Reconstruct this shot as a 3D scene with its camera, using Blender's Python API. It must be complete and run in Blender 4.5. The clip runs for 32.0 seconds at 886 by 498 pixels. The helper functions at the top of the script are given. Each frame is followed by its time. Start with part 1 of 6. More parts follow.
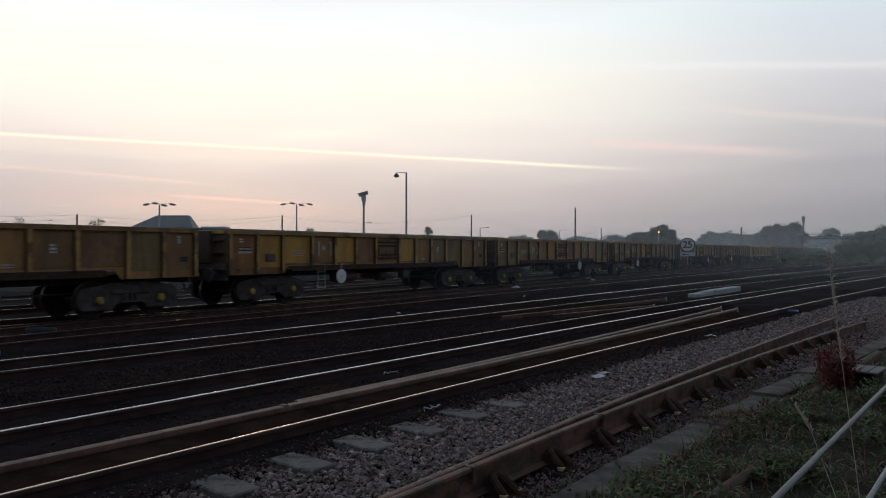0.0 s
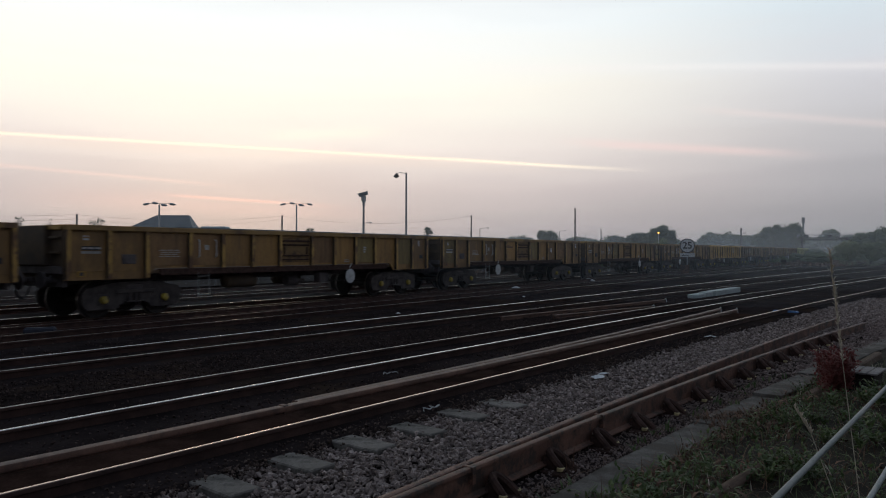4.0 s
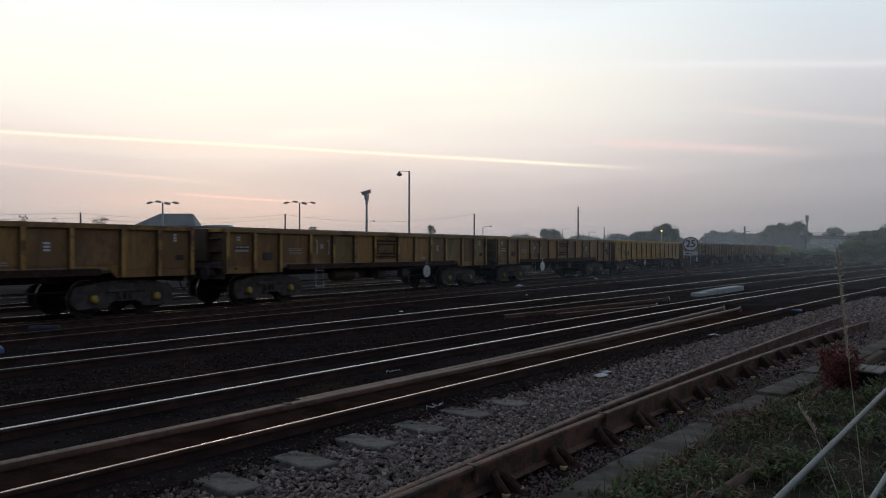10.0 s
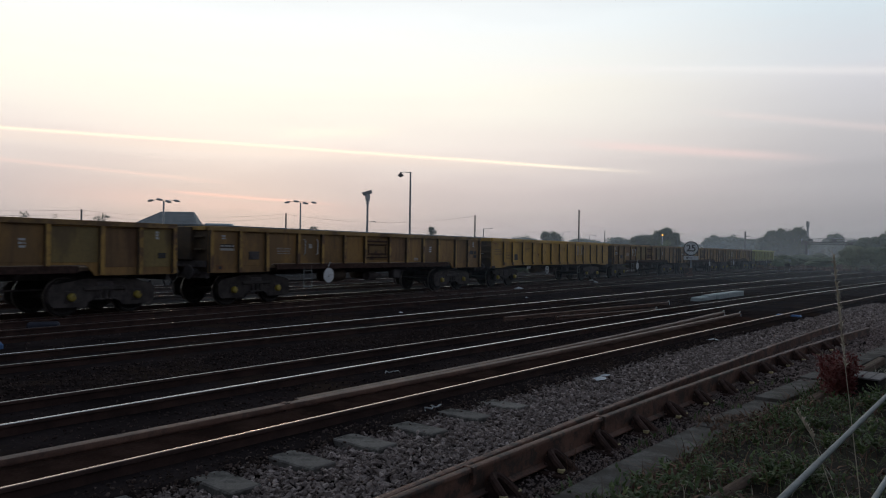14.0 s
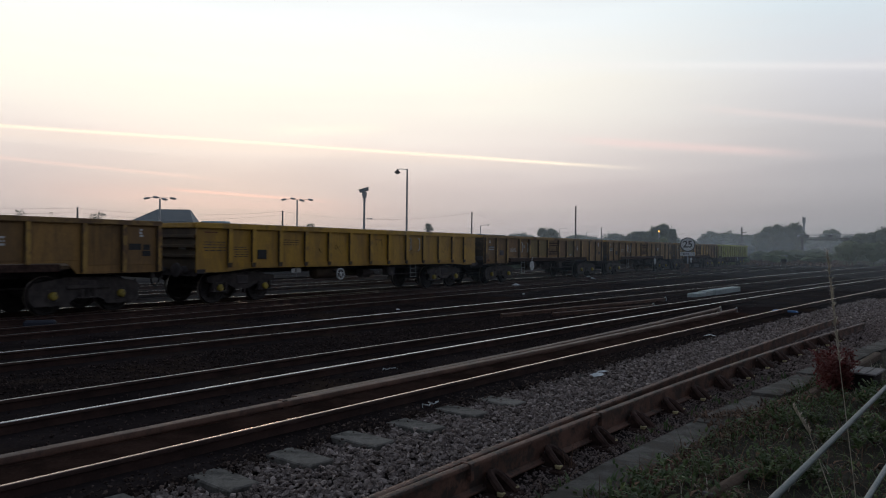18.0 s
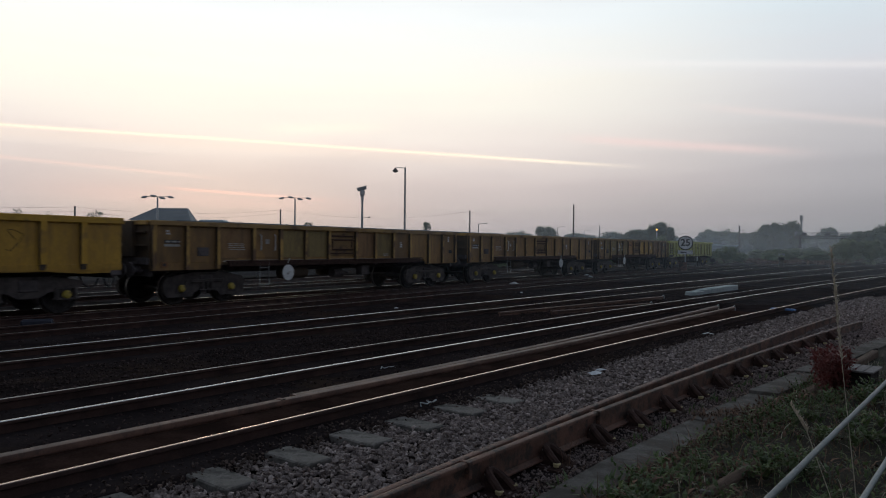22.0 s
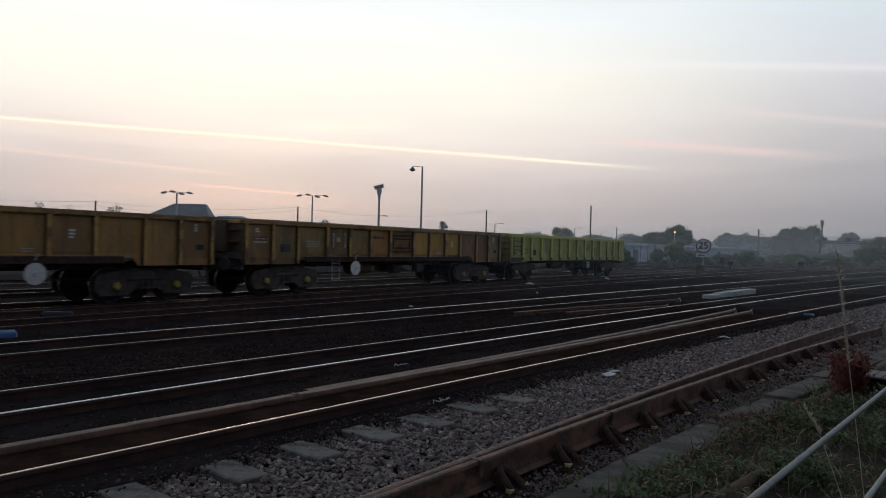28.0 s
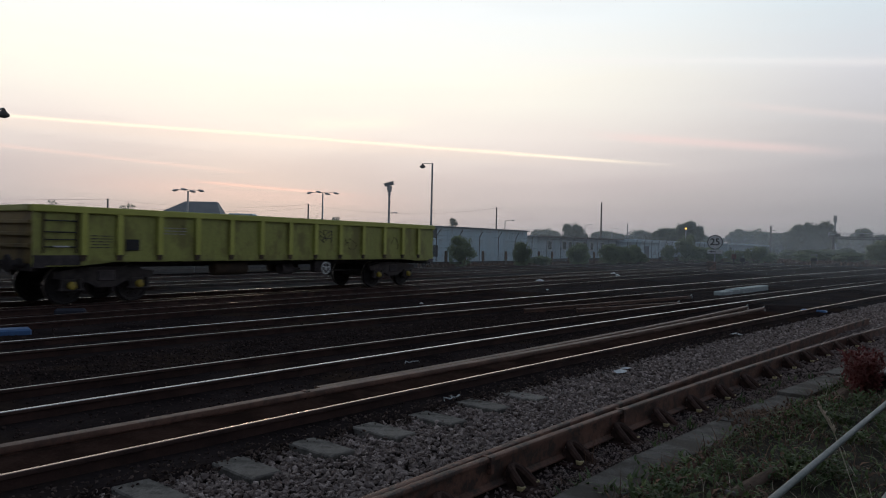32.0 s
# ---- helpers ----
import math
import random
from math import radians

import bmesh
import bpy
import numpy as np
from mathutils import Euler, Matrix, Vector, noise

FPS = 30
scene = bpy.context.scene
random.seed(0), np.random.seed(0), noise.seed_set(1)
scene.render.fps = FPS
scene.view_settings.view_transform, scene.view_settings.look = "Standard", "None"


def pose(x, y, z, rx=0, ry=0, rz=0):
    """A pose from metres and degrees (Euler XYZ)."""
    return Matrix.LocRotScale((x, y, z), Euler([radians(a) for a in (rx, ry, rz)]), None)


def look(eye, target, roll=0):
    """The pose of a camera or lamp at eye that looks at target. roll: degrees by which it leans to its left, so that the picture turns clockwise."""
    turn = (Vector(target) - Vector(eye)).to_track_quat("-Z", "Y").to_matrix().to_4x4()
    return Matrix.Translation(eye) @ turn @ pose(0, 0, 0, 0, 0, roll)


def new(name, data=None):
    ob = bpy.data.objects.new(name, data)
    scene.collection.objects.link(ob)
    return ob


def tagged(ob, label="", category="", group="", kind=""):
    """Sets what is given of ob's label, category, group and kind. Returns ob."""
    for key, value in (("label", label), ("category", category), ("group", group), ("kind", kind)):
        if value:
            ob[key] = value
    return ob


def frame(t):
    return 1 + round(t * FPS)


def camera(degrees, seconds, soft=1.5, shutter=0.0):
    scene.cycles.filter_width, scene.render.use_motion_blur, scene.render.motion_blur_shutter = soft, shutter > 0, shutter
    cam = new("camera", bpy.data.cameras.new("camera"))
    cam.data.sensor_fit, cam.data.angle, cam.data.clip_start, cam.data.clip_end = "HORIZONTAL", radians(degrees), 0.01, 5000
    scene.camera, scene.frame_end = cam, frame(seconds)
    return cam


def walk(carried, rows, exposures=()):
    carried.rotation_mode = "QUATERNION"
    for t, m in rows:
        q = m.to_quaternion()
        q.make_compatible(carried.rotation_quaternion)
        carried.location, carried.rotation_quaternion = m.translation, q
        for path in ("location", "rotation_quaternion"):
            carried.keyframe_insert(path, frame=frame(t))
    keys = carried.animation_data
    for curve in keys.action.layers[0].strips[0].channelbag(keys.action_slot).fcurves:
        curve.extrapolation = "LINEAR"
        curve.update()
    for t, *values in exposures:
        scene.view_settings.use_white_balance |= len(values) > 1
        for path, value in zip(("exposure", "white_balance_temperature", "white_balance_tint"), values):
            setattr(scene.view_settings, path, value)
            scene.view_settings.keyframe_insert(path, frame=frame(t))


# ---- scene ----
cam = camera(63.0, 32.0, soft=1.05, shutter=0.5)
# time, the eye's y and height, then the camera's turn about x, y, z in degrees
PATH = [
    (0.0, 0.0000, 1.8700, 90.134, 0.000, -57.000),
    (0.5, 0.0000, 1.8700, 90.182, -0.030, -56.991),
    (1.0, 0.0000, 1.8700, 90.214, -0.133, -56.955),
    (1.5, 0.0000, 1.8700, 90.238, -0.095, -56.930),
    (2.0, 0.0000, 1.8700, 90.241, -0.079, -56.906),
    (2.5, 0.0000, 1.8700, 90.243, -0.083, -56.916),
    (3.0, 0.0000, 1.8700, 90.226, -0.096, -56.931),
    (3.5, 0.0000, 1.8700, 90.196, -0.126, -56.983),
    (5.5, 0.0000, 1.8700, 90.107, -0.047, -57.058),
    (6.0, 0.0000, 1.8700, 90.095, -0.065, -56.994),
    (6.5, 0.0000, 1.8700, 90.110, -0.120, -56.920),
    (7.0, 0.0000, 1.8700, 90.133, -0.197, -56.842),
    (7.5, 0.0000, 1.8700, 90.140, -0.189, -56.775),
    (8.0, 0.0000, 1.8700, 90.134, -0.169, -56.764),
    (8.5, 0.0000, 1.8700, 90.119, -0.121, -56.736),
    (9.0, 0.0000, 1.8700, 90.099, -0.050, -56.722),
    (9.5, 0.0000, 1.8700, 90.061, -0.059, -56.743),
    (10.0, 0.0000, 1.8700, 90.029, -0.098, -56.779),
    (10.5, 0.0000, 1.8700, 90.011, -0.178, -56.805),
    (11.0, 0.0000, 1.8700, 90.024, -0.267, -56.811),
    (11.5, 0.0000, 1.8700, 90.038, -0.375, -56.813),
    (12.0, 0.0000, 1.8700, 90.070, -0.501, -56.829),
    (12.5, 0.0000, 1.8700, 90.100, -0.840, -56.825),
    (13.0, 0.0000, 1.8700, 90.120, -0.940, -56.804),
    (13.5, 0.0000, 1.8700, 90.136, -0.896, -56.743),
    (14.0, 0.0000, 1.8700, 90.142, -0.808, -56.750),
    (14.5, 0.0000, 1.8700, 90.122, -0.777, -56.791),
    (16.5, 0.0000, 1.8700, 90.006, -0.891, -56.897),
    (17.0, 0.0000, 1.8700, 89.968, -0.917, -56.947),
    (17.5, 0.0000, 1.8700, 89.923, -0.831, -56.992),
    (18.0, 0.0000, 1.8700, 89.896, -0.624, -56.991),
    (18.5, 0.0000, 1.8700, 89.869, -0.412, -56.984),
    (19.0, 0.0000, 1.8700, 89.823, -0.428, -57.008),
    (19.5, 0.0000, 1.8700, 89.790, -0.507, -57.024),
    (20.0, 0.0000, 1.8700, 89.808, -0.562, -57.037),
    (20.5, 0.0000, 1.8700, 89.825, -0.523, -57.046),
    (21.0, 0.0000, 1.8700, 89.819, -0.476, -57.080),
    (21.5, 0.0000, 1.8700, 89.792, -0.494, -57.117),
    (22.0, 0.0000, 1.8700, 89.782, -0.575, -57.147),
    (22.5, 0.0000, 1.8700, 89.789, -0.806, -57.173),
    (23.0, 0.0000, 1.8700, 89.806, -0.976, -57.157),
    (23.5, -0.0015, 1.8687, 89.811, -1.009, -57.144),
    (24.0, -0.0030, 1.8675, 89.807, -1.011, -57.146),
    (24.5, -0.0057, 1.8652, 89.809, -1.067, -57.141),
    (25.0, -0.0084, 1.8629, 89.826, -1.265, -57.134),
    (25.5, -0.0120, 1.8598, 89.841, -1.393, -57.143),
    (27.5, -0.0198, 1.8532, 89.716, -1.324, -56.104),
    (28.0, -0.0175, 1.8551, 89.714, -1.421, -55.863),
    (28.5, -0.0140, 1.8581, 89.656, -1.252, -55.655),
    (29.0, -0.0143, 1.8578, 89.576, -1.117, -55.516),
    (29.5, -0.0146, 1.8576, 89.552, -1.013, -55.419),
    (30.0, -0.0132, 1.8588, 89.520, -0.936, -55.321),
    (30.5, -0.0119, 1.8599, 89.466, -0.945, -55.222),
    (31.0, -0.0105, 1.8611, 89.437, -1.024, -55.161),
    (31.5, -0.0115, 1.8602, 89.437, -1.149, -55.113),
    (32.0, -0.0125, 1.8594, 89.449, -1.295, -55.061),
]
walk(cam, [(t, pose(0.0, y, z, rx, ry, rz)) for t, y, z, rx, ry, rz in PATH], exposures=((0.0, 0.0), (32.0, 0.0)))


# ---- light: a hazy sky after sunset, brightest over the yard's far side ----
class Nodes:
    """Small helper to wire node trees."""

    def __init__(self, tree):
        self.tree = tree

    def add(self, kind, **inputs):
        n = self.tree.nodes.new(kind)
        for k, v in inputs.items():
            self.put(n.inputs[k.replace("_", " ")], v)
        return n

    def put(self, socket, v):
        if isinstance(v, bpy.types.NodeSocket):
            self.tree.links.new(v, socket)
        else:
            socket.default_value = v

    def math(self, op, a, b=0.0, c=0.0, clamp=False):
        n = self.tree.nodes.new("ShaderNodeMath")
        n.operation, n.use_clamp = op, clamp
        for s, v in zip(n.inputs, (a, b, c)):
            self.put(s, v)
        return n.outputs[0]

    def dot(self, a, v):
        n = self.tree.nodes.new("ShaderNodeVectorMath")
        n.operation = "DOT_PRODUCT"
        self.put(n.inputs[0], a)
        n.inputs[1].default_value = v
        return n.outputs["Value"]

    def ramp(self, fac, stops, ease="LINEAR"):
        n = self.tree.nodes.new("ShaderNodeValToRGB")
        n.color_ramp.interpolation = ease
        e = n.color_ramp.elements
        while len(e) < len(stops):
            e.new(0.5)
        for el, (p, c) in zip(e, stops):
            el.position, el.color = p, (*c, 1) if len(c) == 3 else c
        self.put(n.inputs[0], fac)
        return n.outputs["Color"]

    def mix(self, fac, a, b, blend="MIX"):
        n = self.tree.nodes.new("ShaderNodeMix")
        n.data_type, n.blend_type, n.clamp_factor = "RGBA", blend, True
        self.put(n.inputs[0], fac)
        self.put(n.inputs[6], a if isinstance(a, bpy.types.NodeSocket) else (*a, 1))
        self.put(n.inputs[7], b if isinstance(b, bpy.types.NodeSocket) else (*b, 1))
        return n.outputs[2]

    def smooth(self, v, lo, hi, to_lo=0.0, to_hi=1.0):
        n = self.tree.nodes.new("ShaderNodeMapRange")
        n.interpolation_type = "SMOOTHSTEP"
        for s, x in zip(n.inputs, (v, lo, hi, to_lo, to_hi)):
            self.put(s, x)
        return n.outputs[0]


def toward(az, el):
    a, e = radians(az), radians(el)
    return Vector((math.cos(a) * math.cos(e), math.sin(a) * math.cos(e), math.sin(e)))


GLOW_AZ, GLOW_EL = 50.0, 5.0     # where the sun stands behind the haze


def make_world():
    world = bpy.data.worlds.new("dusk_sky")
    scene.world = world
    world.use_nodes = True
    tree = world.node_tree
    tree.nodes.clear()
    k = Nodes(tree)
    d = k.add("ShaderNodeTexCoord").outputs["Generated"]
    xyz = k.add("ShaderNodeSeparateXYZ", Vector=d)
    up = xyz.outputs["Z"]
    flat = k.math("SQRT", k.math("ADD", k.math("MULTIPLY", xyz.outputs["X"], xyz.outputs["X"]),
                                 k.math("MULTIPLY", xyz.outputs["Y"], xyz.outputs["Y"])))
    s = toward(GLOW_AZ, 0)
    az = k.math("DIVIDE", k.dot(d, (s.x, s.y, 0)), k.math("MAXIMUM", flat, 0.001))
    # soft warping of the layers by streaky cloud
    stretch = k.add("ShaderNodeMapping", Vector=d)
    stretch.inputs["Scale"].default_value = (2.2, 2.2, 26.0)
    stretch.inputs["Rotation"].default_value = (radians(-3.0), radians(2.2), 0)
    cloud = k.add("ShaderNodeTexNoise", Vector=stretch.outputs[0], Scale=1.6, Detail=5.0, Roughness=0.5).outputs["Fac"]
    lift = k.math("MULTIPLY_ADD", k.math("SUBTRACT", cloud, 0.5), 0.05, up)
    warm = k.ramp(lift, [(0.0, (0.44, 0.415, 0.44)), (0.045, (0.53, 0.475, 0.485)), (0.09, (0.665, 0.58, 0.57)), (0.14, (0.92, 0.83, 0.775)),
                         (0.21, (1.03, 0.99, 0.88)), (0.30, (0.96, 0.99, 0.99)), (0.42, (0.62, 0.68, 0.74)), (0.75, (0.22, 0.26, 0.32)), (1.0, (0.14, 0.18, 0.24))])
    cool = k.ramp(lift, [(0.0, (0.28, 0.28, 0.305)), (0.05, (0.342, 0.335, 0.36)), (0.09, (0.42, 0.405, 0.432)), (0.15, (0.545, 0.53, 0.55)),
                         (0.22, (0.68, 0.68, 0.72)), (0.30, (0.68, 0.78, 0.84)), (0.42, (0.48, 0.56, 0.63)), (0.75, (0.20, 0.24, 0.30)), (1.0, (0.14, 0.18, 0.24))])
    near = k.smooth(az, 0.66, 0.985)
    colour = k.mix(near, cool, warm)
    # the sky behind the viewer is much dimmer
    back = k.smooth(az, -0.5, 0.68, 0.0, 1.0)
    colour = k.mix(back, k.ramp(up, [(0.0, (0.152, 0.154, 0.186)), (0.4, (0.177, 0.20, 0.26)), (1.0, (0.152, 0.187, 0.255))]), colour)
    # vapour trails and wisps: thin bands along great circles, each from one bearing to another
    p = toward(GLOW_AZ + 90, 0)
    side = k.math("DIVIDE", k.dot(d, (p.x, p.y, 0)), k.math("MAXIMUM", flat, 0.001))      # sine of the bearing off the glow, to the left
    for (a0, e0), (a1, e1), wide, gain, tint, (lo, hi), (left0, left1) in (
            ((64.5, 7.9), (18.3, 6.2), 0.0021, 1.0, (1.15, 1.02, 0.84), (-0.56, -0.40), (0.9, 0.8)),
            ((64.5, 7.5), (18.3, 6.0), 0.0085, 0.30, (1.0, 0.83, 0.70), (-0.52, -0.25), (0.9, 0.8)),
            ((64.5, 5.75), (47.0, 4.7), 0.0022, 0.40, (1.0, 0.76, 0.68), (-0.06, 0.10), (0.9, 0.8)),
            ((54.5, 4.15), (41.5, 3.5), 0.0016, 0.75, (1.0, 0.66, 0.58), (-0.17, -0.07), (0.10, 0.02)),
            ((56.0, 3.6), (40.0, 3.0), 0.014, 0.28, (0.98, 0.66, 0.60), (-0.30, -0.05), (0.30, 0.10)),
            ((64.5, 13.7), (44.7, 13.0), 0.007, 0.30, (1.1, 1.0, 0.88), (-0.10, 0.10), (0.9, 0.8)),
            ((44.7, 8.9), (38.0, 9.3), 0.008, 0.40, (1.1, 1.03, 0.86), (-0.25, -0.17), (-0.03, -0.10)),
            ((29.2, 14.2), (6.0, 12.9), 0.0045, 0.28, (1.0, 0.95, 0.93), (-0.9, -0.8), (-0.30, -0.42)),
            ((13.4, 10.5), (1.5, 8.6), 0.0045, 0.22, (0.98, 0.80, 0.76), (-0.9, -0.8), (-0.56, -0.64)),
            ((22.0, 8.4), (8.0, 7.05), 0.0055, 0.42, (0.98, 0.72, 0.68), (-0.72, -0.62), (-0.42, -0.52))):
        m = toward(a0, e0).cross(toward(a1, e1)).normalized()
        off = k.math("ADD", k.dot(d, m), k.math("MULTIPLY", k.math("SUBTRACT", cloud, 0.5), 0.003))
        q = k.math("DIVIDE", off, wide)
        band = k.math("POWER", 2.718, k.math("MULTIPLY", k.math("MULTIPLY", q, q), -1.0))
        ends = k.math("MULTIPLY", k.smooth(side, lo, hi), k.math("SUBTRACT", 1.0, k.smooth(side, left1, left0)))
        colour = k.mix(k.math("MULTIPLY", k.math("MULTIPLY", band, k.math("MULTIPLY", ends, k.smooth(az, -0.2, 0.2))), gain), colour, tint)
    # below the horizon
    colour = k.mix(k.smooth(up, -0.06, -0.005), (0.05, 0.05, 0.055), colour)
    sky = k.add("ShaderNodeTexSky")
    sky.sky_type, sky.sun_disc = "NISHITA", False
    sky.sun_elevation, sky.sun_rotation = radians(GLOW_EL), radians(90 - GLOW_AZ)
    high = k.add("ShaderNodeBackground", Color=sky.outputs[0], Strength=0.004)
    haze = k.add("ShaderNodeBackground", Color=colour, Strength=1.0)
    both = k.add("ShaderNodeAddShader")
    k.put(both.inputs[0], high.outputs[0])
    k.put(both.inputs[1], haze.outputs[0])
    out = k.add("ShaderNodeOutputWorld")
    k.put(out.inputs["Surface"], both.outputs[0])


make_world()
sun_data = bpy.data.lights.new("sun", "SUN")
sun_data.energy, sun_data.angle, sun_data.color = 0.35, radians(12), (1.0, 0.72, 0.52)
sun = new("sun", sun_data)
sun.matrix_world = look(toward(GLOW_AZ, GLOW_EL) * 100, (0, 0, 0))


# ---- materials ----
def mat(name, a, b, scale=3.0, rough=0.8, metal=0.0, bump=0.3, fine=40.0, stain=None, gloss_var=0.15, vary=0.25, axis=(1, 1, 1), spec=0.5, streak=0.0):
    """A surface of two tones at a coarse and a fine grain; stain: (colour, amount, scale); streak: how strongly dirt has run down it."""
    m = bpy.data.materials.new(name)
    m.use_nodes = True
    tree = m.node_tree
    tree.nodes.clear()
    k = Nodes(tree)
    at = k.add("ShaderNodeMapping", Vector=k.add("ShaderNodeTexCoord").outputs["Object"])
    at.inputs["Scale"].default_value = axis
    at = at.outputs[0]
    info = k.add("ShaderNodeObjectInfo").outputs["Random"]
    big = k.add("ShaderNodeTexNoise", Vector=at, Scale=scale, Detail=6.0, Roughness=0.6).outputs["Fac"]
    small = k.add("ShaderNodeTexNoise", Vector=at, Scale=fine, Detail=4.0, Roughness=0.65).outputs["Fac"]
    c = k.mix(k.smooth(big, 0.32, 0.68), a, b)
    c = k.mix(1.0, c, k.ramp(small, [(0.25, (0.72, 0.72, 0.72)), (0.75, (1.15, 1.15, 1.15))]), "MULTIPLY")
    if stain:
        tone, amount, size = stain
        spots = k.add("ShaderNodeTexNoise", Vector=at, Scale=size, Detail=7.0, Roughness=0.7).outputs["Fac"]
        c = k.mix(k.smooth(spots, 0.62 - amount * 0.3, 0.72 - amount * 0.2), c, tone)
    if streak:
        run = k.add("ShaderNodeMapping", Vector=k.add("ShaderNodeTexCoord").outputs["Object"])
        run.inputs["Scale"].default_value = (7.0, 7.0, 0.55)
        lines = k.add("ShaderNodeTexNoise", Vector=run.outputs[0], Scale=1.5, Detail=6.0, Roughness=0.65).outputs["Fac"]
        c = k.mix(k.smooth(lines, 0.48, 0.72, 0.0, streak), c, (0.10, 0.058, 0.032))
    c = k.mix(1.0, c, k.ramp(info, [(0.0, (1 - vary,) * 3), (1.0, (1 + vary * 0.6,) * 3)]), "MULTIPLY")
    r = k.math("MULTIPLY_ADD", k.math("SUBTRACT", small, 0.5), gloss_var, rough, clamp=True)
    bsdf = k.add("ShaderNodeBsdfPrincipled", Base_Color=c, Roughness=r, Metallic=metal)
    bsdf.inputs["Specular IOR Level"].default_value = spec
    if bump:
        h = k.math("MULTIPLY_ADD", big, 0.5, small)
        k.put(bsdf.inputs["Normal"], k.add("ShaderNodeBump", Height=h, Strength=bump, Distance=0.02).outputs[0])
    k.put(k.add("ShaderNodeOutputMaterial").inputs["Surface"], bsdf.outputs[0])
    return m


